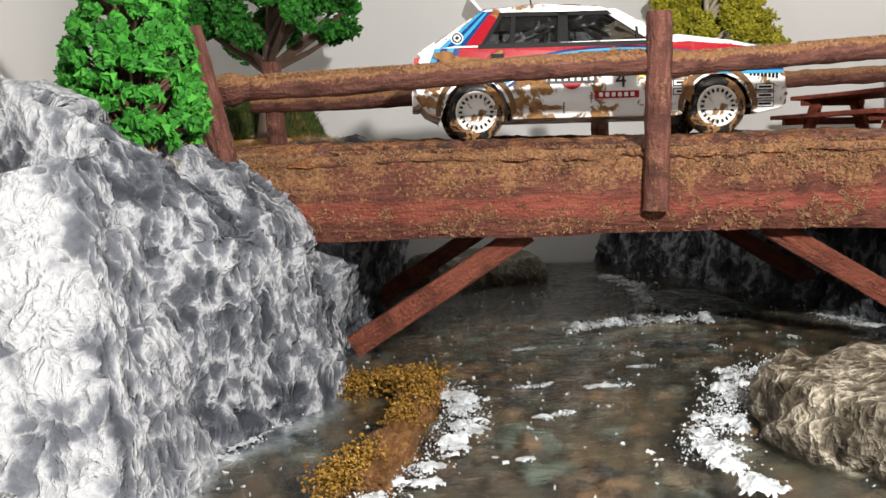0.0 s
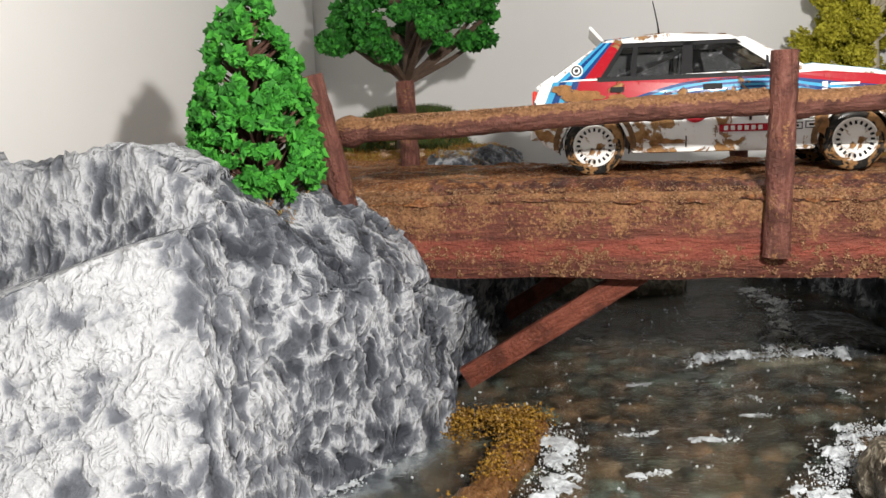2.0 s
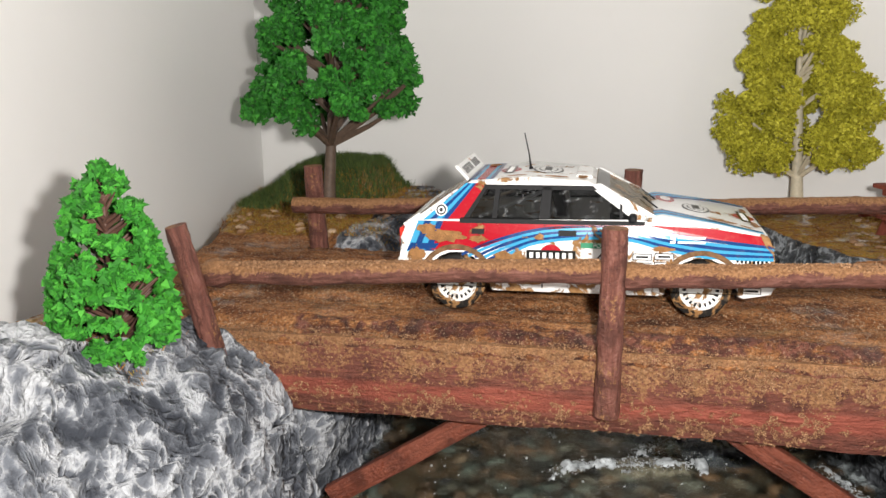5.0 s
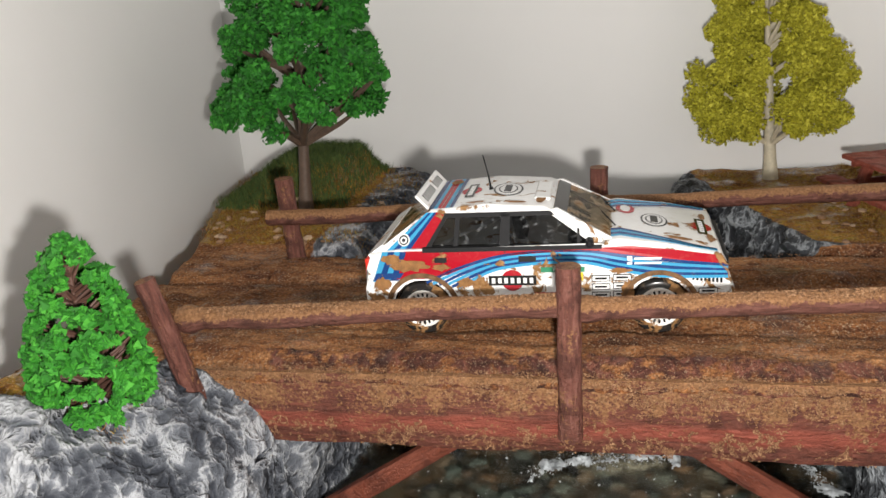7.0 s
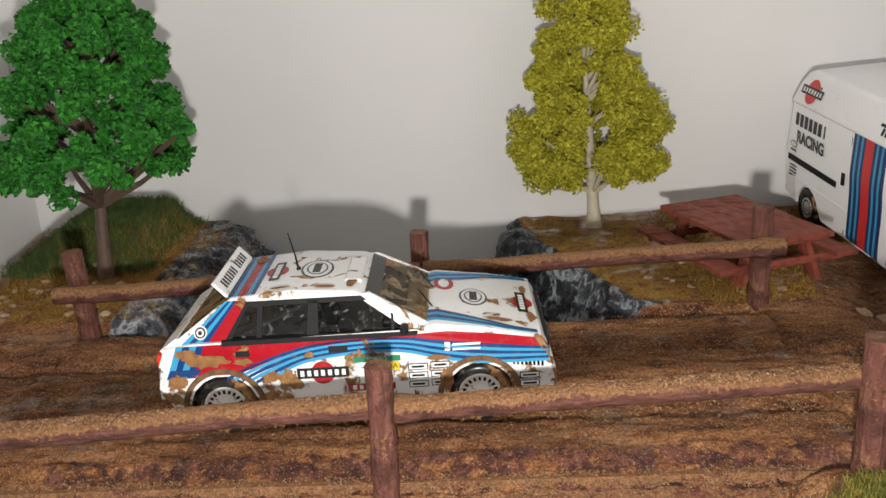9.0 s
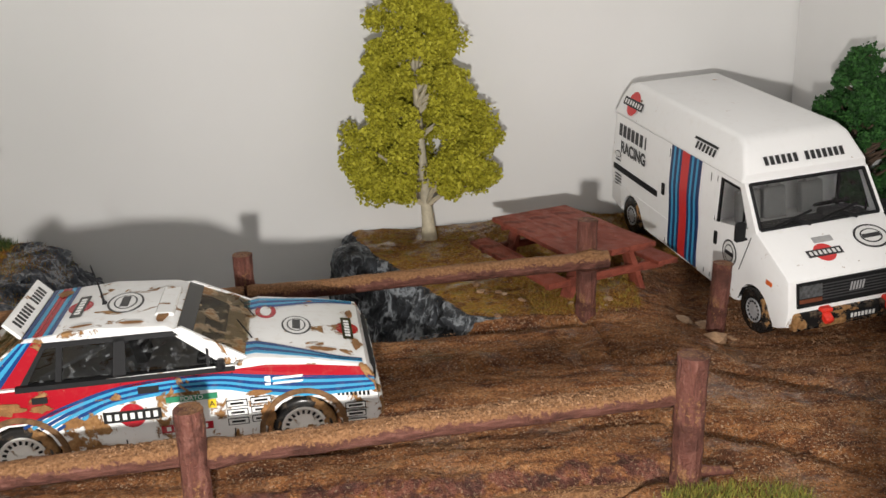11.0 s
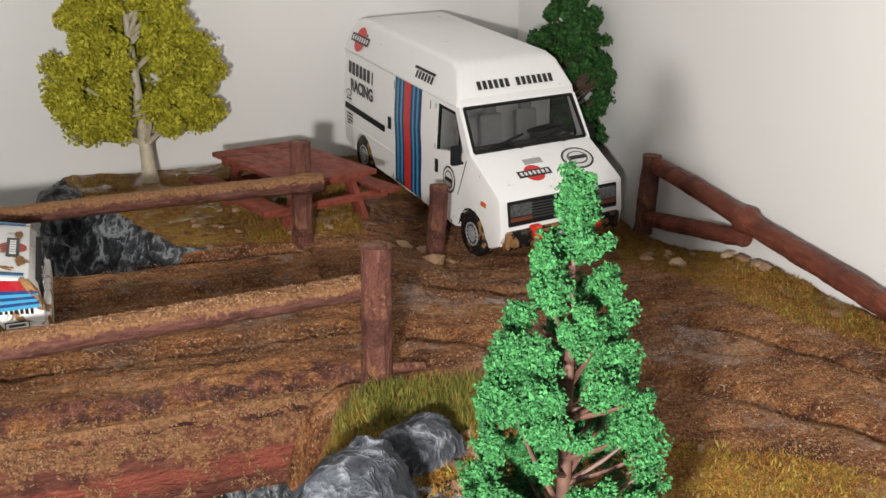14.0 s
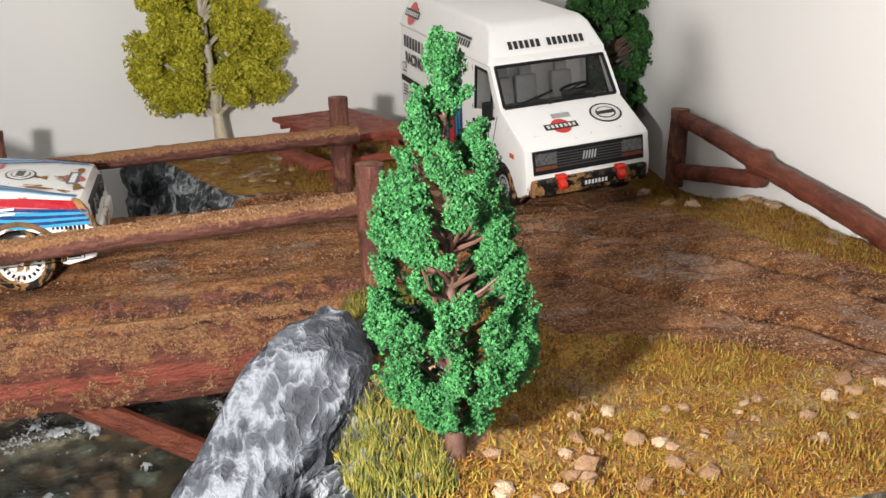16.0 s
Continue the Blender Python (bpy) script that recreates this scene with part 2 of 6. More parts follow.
def bed_mat():
    m, nt, b = shader("river_bed")
    v = coords(nt)
    a = noise_tex(nt, v, 1.1, 7, 0.65, 0.5)
    c = ramp(nt, a, [(0.3, (0.006, 0.008, 0.008)), (0.46, (0.018, 0.019, 0.013)), (0.56, (0.072, 0.043, 0.018)), (0.66, (0.04, 0.042, 0.024)), (0.78, (0.022, 0.036, 0.034))])
    nt.links.new(mix(nt, mask(nt, noise_tex(nt, v, 5, 6), 0.55, 0.7), c, (0.10, 0.10, 0.085)), b.inputs["Base Color"])
    b.inputs["Roughness"].default_value = 0.6
    bump(nt, b, noise_tex(nt, v, 5, 8), 0.1)
    return m


def pebble_mat(name, a, c2, c3):
    m, nt, b = shader(name)
    info = nt.nodes.new("ShaderNodeObjectInfo")
    geo = nt.nodes.new("ShaderNodeNewGeometry")
    v = coords(nt)
    f = arith(nt, "FRACT", arith(nt, "ADD", info.outputs["Random"], geo.outputs["Random Per Island"]), 0.0)
    c = ramp(nt, f, [(0.1, a), (0.5, c2), (0.9, c3)])
    nt.links.new(mix(nt, 0.5, c, ramp(nt, noise_tex(nt, v, 5, 5), [(0.3, (0.5,) * 3), (0.7, (1.3,) * 3)]), "MULTIPLY"), b.inputs["Base Color"])
    b.inputs["Roughness"].default_value = 0.8
    bump(nt, b, noise_tex(nt, v, 9, 5), 0.03)
    return m


M_WALL = plain("white_wall_paint", (0.79, 0.783, 0.772), 0.7, vary=0.02, scale=0.15, depth=0.01)
M_TABLE = plain("white_table_top", (0.78, 0.77, 0.76), 0.5, vary=0.03, scale=0.3)
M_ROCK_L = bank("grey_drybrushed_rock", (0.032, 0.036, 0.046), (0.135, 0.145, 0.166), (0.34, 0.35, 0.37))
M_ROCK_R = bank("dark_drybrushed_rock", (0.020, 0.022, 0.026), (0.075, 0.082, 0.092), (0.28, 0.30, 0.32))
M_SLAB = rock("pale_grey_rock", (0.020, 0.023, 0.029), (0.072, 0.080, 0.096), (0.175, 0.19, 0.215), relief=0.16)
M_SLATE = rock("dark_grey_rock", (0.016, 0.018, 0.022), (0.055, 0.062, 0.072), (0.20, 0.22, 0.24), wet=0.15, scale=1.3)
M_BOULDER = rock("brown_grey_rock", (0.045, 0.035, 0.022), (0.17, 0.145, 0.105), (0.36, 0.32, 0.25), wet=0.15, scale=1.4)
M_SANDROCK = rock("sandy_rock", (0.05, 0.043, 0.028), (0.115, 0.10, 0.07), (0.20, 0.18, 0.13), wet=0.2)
M_BED = bed_mat()
M_WATER = water_surface()
M_FOAM = plain("white_foam_paint", (0.46, 0.49, 0.51), 0.35, vary=0.45, scale=4, coat=0.5, depth=0.05)
M_BEAM = wood("mud_caked_red_timber", (0.060, 0.019, 0.013), (0.125, 0.040, 0.027), (0.21, 0.066, 0.043), dust=0.05, lift=0.14)
M_RAIL = wood("dusty_bark_wood", (0.040, 0.016, 0.012), (0.12, 0.045, 0.032), (0.24, 0.11, 0.085), dust=0.04, cap=0.75)
M_POST = wood("dark_stained_post_wood", (0.045, 0.016, 0.012), (0.14, 0.050, 0.036), (0.24, 0.11, 0.085), dust=0.02, cap=0.25)
M_STRUT = wood("red_brown_strut_wood", (0.08, 0.022, 0.013), (0.17, 0.047, 0.027), (0.24, 0.075, 0.045), rough=0.45)
M_REDWOOD = wood("red_painted_table_wood", (0.17, 0.038, 0.022), (0.28, 0.066, 0.040), (0.35, 0.10, 0.066), rough=0.6)
M_BRANCH = plain("brown_plastic_branch", (0.095, 0.046, 0.032), 0.6, vary=0.3)
M_TRUNK_PALE = plain("pale_beige_trunk", (0.56, 0.50, 0.37), 0.5, vary=0.15)
M_TRUNK_DARK = plain("grey_brown_trunk", (0.10, 0.065, 0.045), 0.55, vary=0.25)
M_LEAF_BRIGHT = foliage("bright_green_flock", (0.007, 0.075, 0.005), (0.017, 0.17, 0.010), (0.05, 0.30, 0.022))
M_LEAF_PINE = foliage("fresh_green_flock", (0.010, 0.095, 0.005), (0.025, 0.21, 0.011), (0.07, 0.35, 0.027))
M_LEAF_DEEP = foliage("deep_green_flock", (0.006, 0.055, 0.010), (0.012, 0.12, 0.016), (0.03, 0.20, 0.03))
M_LEAF_LIME = foliage("yellow_green_flock", (0.24, 0.22, 0.008), (0.43, 0.40, 0.02), (0.60, 0.56, 0.06))
M_LEAF_DARK = foliage("dark_green_flock", (0.007, 0.038, 0.005), (0.016, 0.082, 0.010), (0.04, 0.145, 0.02))
M_LEAF_FRONT = foliage("cool_green_flock", (0.010, 0.068, 0.016), (0.023, 0.145, 0.034), (0.055, 0.24, 0.065))
M_GRASS = foliage("olive_static_grass", (0.15, 0.045, 0.010), (0.33, 0.155, 0.020), (0.30, 0.29, 0.04))
M_GRASS_GREEN = foliage("green_static_grass", (0.07, 0.085, 0.010), (0.17, 0.175, 0.022), (0.36, 0.27, 0.05))
M_GRASS_DARK = foliage("dark_green_static_grass", (0.025, 0.045, 0.008), (0.055, 0.10, 0.016), (0.13, 0.16, 0.03))
M_MOSS = foliage("amber_resin_moss", (0.09, 0.040, 0.005), (0.20, 0.10, 0.010), (0.36, 0.21, 0.03))
M_MOSS.node_tree.nodes["Principled BSDF"].inputs["Roughness"].default_value = 0.22
M_PEBBLE = pebble_mat("tan_pebble", (0.28, 0.155, 0.08), (0.42, 0.26, 0.15), (0.56, 0.40, 0.27))
M_BEDPEBBLE = pebble_mat("river_pebble", (0.009, 0.010, 0.010), (0.115, 0.062, 0.026), (0.06, 0.075, 0.06))
M_DRIFT = wood("wet_brown_driftwood", (0.05, 0.020, 0.006), (0.14, 0.062, 0.020), (0.30, 0.16, 0.065), rough=0.35)
M_WHITE = paint("muddy_white_enamel", (0.80, 0.80, 0.79), mud=0.72)
M_RED = paint("muddy_red_enamel", (0.36, 0.008, 0.018), mud=0.42)
M_NAVY = paint("muddy_navy_enamel", (0.010, 0.045, 0.17), mud=0.42)
M_CYAN = paint("muddy_sky_blue_enamel", (0.045, 0.30, 0.52), mud=0.42)
M_BLACKPAINT = paint("muddy_black_print", (0.012, 0.012, 0.012), mud=0.15)
M_PRINTWHITE = paint("muddy_white_print", (0.75, 0.75, 0.74), mud=0.2)
M_VAN = paint("clean_white_enamel", (0.90, 0.90, 0.90), mud=0.2, low=0.2, high=1.3)
M_VRED = plain("red_print", (0.62, 0.035, 0.035), 0.3, vary=0.03)
M_VNAVY = plain("navy_print", (0.010, 0.035, 0.12), 0.3, vary=0.03)
M_VCYAN = plain("sky_blue_print", (0.05, 0.33, 0.58), 0.3, vary=0.03)
M_BLACK = plain("black_plastic", (0.010, 0.010, 0.011), 0.6)
M_BLACK.node_tree.nodes["Principled BSDF"].inputs["Specular IOR Level"].default_value = 0.2
M_PRINT = plain("black_print", (0.012, 0.012, 0.014), 0.4)
M_WHITEPRINT = plain("white_print", (0.72, 0.72, 0.71), 0.4, vary=0.03)
M_YELLOW = plain("yellow_print", (0.75, 0.52, 0.02), 0.4, vary=0.03)
M_GREENPRINT = plain("green_print", (0.02, 0.20, 0.10), 0.4, vary=0.03)
M_TYRE = paint("dusty_rubber", (0.018, 0.017, 0.016), mud=0.75)
M_VTYRE = paint("black_rubber", (0.014, 0.014, 0.014), mud=0.4)
M_RIM = paint("muddy_white_rim", (0.78, 0.76, 0.72), mud=0.45)
M_STEEL = plain("bare_steel_rim", (0.42, 0.42, 0.43), 0.35, metal=0.2)
M_GLASS = clear_glass("grimy_car_glass", (0.36, 0.37, 0.38), grime=0.42, dirt=(0.085, 0.09, 0.10), size=3.6, coat=0.6, smear=1.6)
M_SCREEN = clear_glass("muddy_windscreen", (0.60, 0.50, 0.34), grime=0.70, dirt=(0.26, 0.14, 0.06), size=1.3)
M_VGLASS = clear_glass("van_glass", (0.94, 0.95, 0.95))
M_LAMP = plain("headlamp_glass", (0.09, 0.095, 0.10), 0.12, vary=0.4, scale=9, coat=1.0)
M_INTERIOR = plain("dark_grey_interior", (0.045, 0.045, 0.047), 0.6)
M_SEAT = plain("grey_seat_vinyl", (0.38, 0.38, 0.38), 0.6)
M_MUDARCH = plain("caked_mud", (0.17, 0.09, 0.04), 0.9, vary=0.4, scale=5, depth=0.06)
M_TOWRED = plain("red_tow_hook", (0.72, 0.035, 0.02), 0.35)
M_AMBERDULL = plain("dull_indicator_lens", (0.16, 0.05, 0.025), 0.3)
M_MUDSPLASH = plain("dried_mud_splash", (0.27, 0.13, 0.045), 0.9, vary=0.35, scale=5, depth=0.05)
M_CRUMB = foliage("sandy_mud_crumb", (0.11, 0.050, 0.021), (0.25, 0.125, 0.056), (0.44, 0.26, 0.14))
M_BUMPER = paint("muddy_black_bumper", (0.014, 0.014, 0.014), mud=0.95)
M_AMBER = plain("orange_lens", (0.65, 0.13, 0.03), 0.25)

# ---- mesh helpers (centimetres) ----
rng = np.random.default_rng(7)


def thing(name, loc=(0, 0, 0), yaw=0.0, label="", category="", group="", kind=""):
    ob = new(name)
    ob.empty_display_size = 0.01
    ob.matrix_basis = pose(loc[0] * U, loc[1] * U, loc[2] * U, 0, 0, yaw)
    return tagged(ob, label, category, group, kind)


def finish(name, me, mat, parent=None, label="", smooth=True):
    me.materials.append(mat)
    if smooth:
        me.polygons.foreach_set("use_smooth", [True] * len(me.polygons))
    ob = new(name, me)
    if parent is not None:
        ob.parent = parent
    return tagged(ob, label)


def part(name, bm, mat, parent=None, label="", smooth=False, sharp=40):
    bmesh.ops.recalc_face_normals(bm, faces=bm.faces)
    bmesh.ops.scale(bm, vec=(U, U, U), verts=bm.verts)
    me = bpy.data.meshes.new(name)
    bm.to_mesh(me)
    bm.free()
    if smooth:
        me.polygons.foreach_set("use_smooth", [True] * len(me.polygons))
        me.set_sharp_from_angle(angle=radians(sharp))
    return finish(name, me, mat, parent, label, False)


def part_np(name, verts, faces, mat, parent=None, label="", smooth=True, layers=None):
    me = bpy.data.meshes.new(name)
    me.from_pydata((np.asarray(verts, float) * U).tolist(), [], np.asarray(faces).tolist())
    for key, vals in (layers or {}).items():
        me.attributes.new(key, "FLOAT", "POINT").data.foreach_set("value", np.asarray(vals, np.float32))
    me.update()
    return finish(name, me, mat, parent, label, smooth)


def box(bm, c, s, m=None, bevel=0.0, seg=1):
    g = bmesh.ops.create_cube(bm, size=1.0)
    vs = g["verts"]
    bmesh.ops.scale(bm, vec=s, verts=vs)
    if bevel:
        es = list({e for v in vs for e in v.link_edges})
        r = bmesh.ops.bevel(bm, geom=es, offset=bevel, segments=seg, affect="EDGES", profile=0.6)
        vs = list({v for f in r["faces"] for v in f.verts} | {v for v in vs if v.is_valid})
    if m is not None:
        bmesh.ops.transform(bm, matrix=m, verts=vs)
    bmesh.ops.translate(bm, vec=c, verts=vs)
    return vs


def tube(bm, pts, radii, n=10, caps=True, wob=0.0, seed=0):
    """A round limb through pts with a radius at each, its skin uneven by wob."""
    rings = []
    for i, p in enumerate(pts):
        p = Vector(p)
        a, b = Vector(pts[max(0, i - 1)]), Vector(pts[min(len(pts) - 1, i + 1)])
        d = (b - a).normalized()
        side = d.cross(Vector((0, 0, 1)) if abs(d.z) < 0.9 else Vector((1, 0, 0))).normalized()
        up = side.cross(d)
        ring = []
        for k in range(n):
            ang = 2 * math.pi * k / n
            r = radii[i]
            if wob:
                r *= 1 + wob * noise.noise((k * 1.7 + seed * 9.1, i * 0.6, seed)) + wob * 0.6 * noise.noise((math.cos(ang) * 2 + seed, math.sin(ang) * 2, i * 1.9))
            ring.append(bm.verts.new(p + side * math.cos(ang) * r + up * math.sin(ang) * r))
        rings.append(ring)
    for a, b in zip(rings, rings[1:]):
        for k in range(n):
            bm.faces.new((a[k], a[(k + 1) % n], b[(k + 1) % n], b[k]))
    if caps:
        bm.faces.new(rings[0][::-1])
        bm.faces.new(rings[-1])


def prism(bm, poly, thick, place, bevel=0.0):
    """Extrudes a polygon of (u, v) by thick; place(u, v, w) gives the point in space."""
    a = [bm.verts.new(place(u, v, 0)) for u, v in poly]
    b = [bm.verts.new(place(u, v, thick)) for u, v in poly]
    n = len(poly)
    fs = [bm.faces.new(a), bm.faces.new(b[::-1])]
    for i in range(n):
        fs.append(bm.faces.new((a[i], b[i], b[(i + 1) % n], a[(i + 1) % n])))
    if bevel:
        es = list({e for f in fs[:2] for e in f.edges})
        bmesh.ops.bevel(bm, geom=es, offset=bevel, segments=2, affect="EDGES", profile=0.6)


def lathe(bm, profile, n=28, axis="y", centre=(0, 0, 0)):
    rings = []
    for r, h in profile:
        ring = []
        for k in range(n):
            a = 2 * math.pi * k / n
            c, s = r * math.cos(a), r * math.sin(a)
            p = (c, h, s) if axis == "y" else (c, s, h)
            ring.append(bm.verts.new(Vector(p) + Vector(centre)))
        rings.append(ring)
    for a, b in zip(rings, rings[1:]):
        for k in range(n):
            bm.faces.new((a[k], a[(k + 1) % n], b[(k + 1) % n], b[k]))
    return rings


def circle_pts(cx, cy, rx, ry=None, n=24):
    ry = ry or rx
    return [(cx + rx * math.cos(2 * math.pi * k / n), cy + ry * math.sin(2 * math.pi * k / n)) for k in range(n)]


def craggy(p, f=0.5, seed=0.0):
    """Rock relief: tilted facets that meet in creases, with a few sharp folds, from about -1 to 1."""
    q = Vector((p[0] * f + seed, p[1] * f + seed * 0.7, p[2] * f * 0.8))
    q += 0.35 * noise.noise_vector(q * 0.9)
    near = noise.voronoi(q)[1][0]
    tilt = noise.noise_vector(near * 5.3 + Vector((0.37, 0.11, 0.71)))
    facet = 1.7 * (q - near).dot(tilt) + 0.55 * noise.noise(near * 3.7 + Vector((1.3, 2.1, 0.5)))
    fold = 0.5 - abs(noise.fractal(q * 1.7 + Vector((3, 1, 7)), 0.9, 2.2, 3)) * 1.6
    return 0.75 * facet + 0.22 * fold + 0.20 * noise.noise(q * 0.8)


ICO_V, ICO_F = None, None
_b = bmesh.new()
bmesh.ops.create_icosphere(_b, subdivisions=1, radius=1.0)
_b.verts.ensure_lookup_table()
ICO_V = np.array([v.co[:] for v in _b.verts])
ICO_F = np.array([[v.index for v in f.verts] for f in _b.faces])
_b.free()


GRIT_V = np.array([(1, 1, 1), (-1, -1, 1), (-1, 1, -1), (1, -1, -1)], float) * 0.75
GRIT_F = np.array([(0, 1, 3), (0, 2, 1), (0, 3, 2), (1, 2, 3)])


def crumbs(centres, sizes, gen, flat=1.0, base_v=None, base_f=None):
    """Many small ragged lumps as one set of vertices and faces."""
    base_v, base_f = (ICO_V, ICO_F) if base_v is None else (base_v, base_f)
    n = len(centres)
    q = gen.normal(size=(n, 4))
    q /= np.linalg.norm(q, axis=1)[:, None]
    w, x, y, z = q.T
    rot = np.stack([1 - 2 * (y * y + z * z), 2 * (x * y - z * w), 2 * (x * z + y * w), 2 * (x * y + z * w), 1 - 2 * (x * x + z * z), 2 * (y * z - x * w), 2 * (x * z - y * w), 2 * (y * z + x * w), 1 - 2 * (x * x + y * y)], 1).reshape(n, 3, 3)
    v = base_v[None] * gen.uniform(0.55, 1.35, (n, len(base_v), 1)) * np.array([1, 1, flat])
    v = np.einsum("nij,nkj->nki", rot, v) * np.asarray(sizes)[:, None, None] + np.asarray(centres)[:, None]
    f = base_f[None] + (np.arange(n) * len(base_v))[:, None, None]
    return v.reshape(-1, 3), f.reshape(-1, 3)


def boulder(name, loc, size, mat, seed, rough=0.22, sub=5, yaw=0.0, tilt=(0, 0), f=0.6, label="", category="rock", square=0.35, frame3=None):
    """A craggy stone of about that size, its foot at loc."""
    bm = bmesh.new()
    bmesh.ops.create_icosphere(bm, subdivisions=sub, radius=1.0)
    r = frame3 if frame3 is not None else pose(0, 0, 0, tilt[0], tilt[1], yaw).to_3x3()
    ridge = bm.verts.layers.float.new("ridge")
    for v in bm.verts:
        d = v.co.normalized()
        k = 1 / max(abs(d.x), abs(d.y), abs(d.z))
        p = d * (1 + square * (k - 1))
        p = Vector((p.x * size[0] / 2, p.y * size[1] / 2, p.z * size[2] / 2))
        k, k2 = craggy(p, f, seed), craggy(p, f * 2.7, seed + 5)
        p += d * (k * rough + k2 * rough * 0.35) * min(size)
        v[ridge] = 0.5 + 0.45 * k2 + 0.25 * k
        v.co = r @ p + Vector((0, 0, 0 if frame3 is not None else size[2] * 0.42))
    ob = part(name, bm, mat, None, "", True, 180)
    ob.location = Vector(loc) * U
    return tagged(ob, label, category)

# ---- the setting ----
BACK, WEST, EAST = 19.8, -16.75, 21.55


def slab(name, c, s, mat):
    bm = bmesh.new()
    box(bm, c, s, bevel=0.15)
    ob = part(name, bm, mat)
    return tagged(ob, kind="structure")


slab("wall_back", ((WEST + EAST) / 2, BACK + 0.4, 18), (EAST - WEST + 0.78, 0.8, 44), M_WALL)
slab("wall_west", (WEST - 0.4, 3.7, 18), (0.8, 32.1, 44), M_WALL)
slab("wall_east", (EAST + 0.4, 3.7, 18), (0.8, 32.1, 44), M_WALL)
slab("table_top", (2.4, -10, -5.0), (150, 110, 2), M_TABLE)
slab("base_board", (2.4, 4.6, -3.0), (37.9, 29.9, 1.9), M_STRUT)


def line(pts, y):
    ys = [p[0] for p in pts]
    return float(np.interp(y, ys, [p[1] for p in pts]))


def smooth(a, b, x):
    t = np.clip((x - a) / (b - a), 0, 1)
    return float(t * t * (3 - 2 * t))


# the stream's edges at the water line, by y
SHORE_W = [(-10.2, -11.0), (-8.2, -9.7), (-6.4, -8.85), (-5, -8.3), (-3, -7.85), (-1, -7.65), (0.2, -7.65), (1.0, -7.35), (5, -6.95), (9, -6.7), (13, -6.6), (20, -7.0)]
SHORE_E = [(-10.2, 6.6), (-7, 7.0), (-4, 7.6), (-0.5, 7.6), (1.5, 6.7), (4, 6.7), (7.4, 6.2), (8.6, 5.5), (11, 4.7), (14, 3.8), (17.4, 2.4), (20, 1.9)]


def front_w(x, y):
    """Height of the lower ridge before the upper slab."""
    return float(np.interp(x, [-15.4, -13.5, -12, -11, -10, -9, -8.4], [3.3, 3.8, 4.25, 4.6, 4.85, 4.75, 4.5])) - 0.10 * max(0.0, -6 - y)


def soil_w(x, y):
    """Height of the western bank's top."""
    h = 5.25
    crown = float(np.interp(x, [-16.5, -15.6, -14.4, -11.2, -10.2, -9.5, -8.6], [4.85, 5.25, 5.82, 6.0, 5.4, 4.85, 4.5]))
    h += (crown - h) * smooth(-2.3, -3.0, y)
    h += (front_w(x, y) - h) * smooth(-4.95, -5.35, y + 0.35 * noise.noise((x * 0.7, 2, 0)))
    h -= 0.25 * smooth(-1.5, 0.5, y) * smooth(9.5, 8.0, y)
    fall = float(np.interp(x, [-10.2, -9.5, -8.9, -8.0, -7.5], [5.4, 4.8, 4.3, 3.55, 2.9]))
    h += (min(h, fall) - h) * smooth(0.7, 0.0, y) * smooth(-4.0, -3.2, y)
    h += 1.45 * smooth(-15.3, -12.5, x) * smooth(-9.5, -10.3, x) * smooth(13.0, 15.0, y) * smooth(19.6, 17.5, y)
    return h


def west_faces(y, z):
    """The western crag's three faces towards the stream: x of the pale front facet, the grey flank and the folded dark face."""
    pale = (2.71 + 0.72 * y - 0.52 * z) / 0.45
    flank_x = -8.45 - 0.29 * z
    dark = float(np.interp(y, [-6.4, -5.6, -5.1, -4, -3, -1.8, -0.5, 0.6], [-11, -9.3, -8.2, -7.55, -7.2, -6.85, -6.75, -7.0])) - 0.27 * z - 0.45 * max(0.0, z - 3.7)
    return pale, flank_x, dark


def west_wall(y, z):
    pale, flank_x, dark = west_faces(y, z)
    return max(min(pale, flank_x), dark)


WEST_RIM = [(-10.2, -16.6), (-3.0, -16.6), (-1.9, -14.0), (-1.6, -13.5), (5.9, -13.3), (8.7, -13.6), (12, -14.4), (14.3, -15.1), (16.5, -15.6), (20, -16.3)]
EAST_RIM = [(-10, EAST - 0.15), (20, EAST - 0.15)]


def soil_e(x, y):
    h = 5.05
    h -= float(np.interp(y, [3.0, 7.6, 9.5, 17.5], [0.0, 0.95, 0.95, 0.25])) * smooth(11.5, 14.5, x)
    h -= 0.25 * smooth(9.5, 13, y) * smooth(12, 8, x)
    h += 0.5 * smooth(-3, -6, y) * smooth(12.5, 9, x)
    return h


RUT_S = [(9, 2.55), (11, 1.8), (13, 0.2), (16, -2.8), (18, -6), (19, -9)]
RUT_N = [(9, 6.0), (11, 5.6), (13, 4.6), (16, 2.2), (18.5, -1.5), (20, -6)]


def track(x, y):
    """How near a point lies to the middle of a wheel rut of the dirt road, 0 to 1."""
    d = min(abs(y - line(RUT_S, x)), abs(y - line(RUT_N, x)))
    return smooth(0.6, 0.12, d * (0.8 if x > 12 else 1.0))


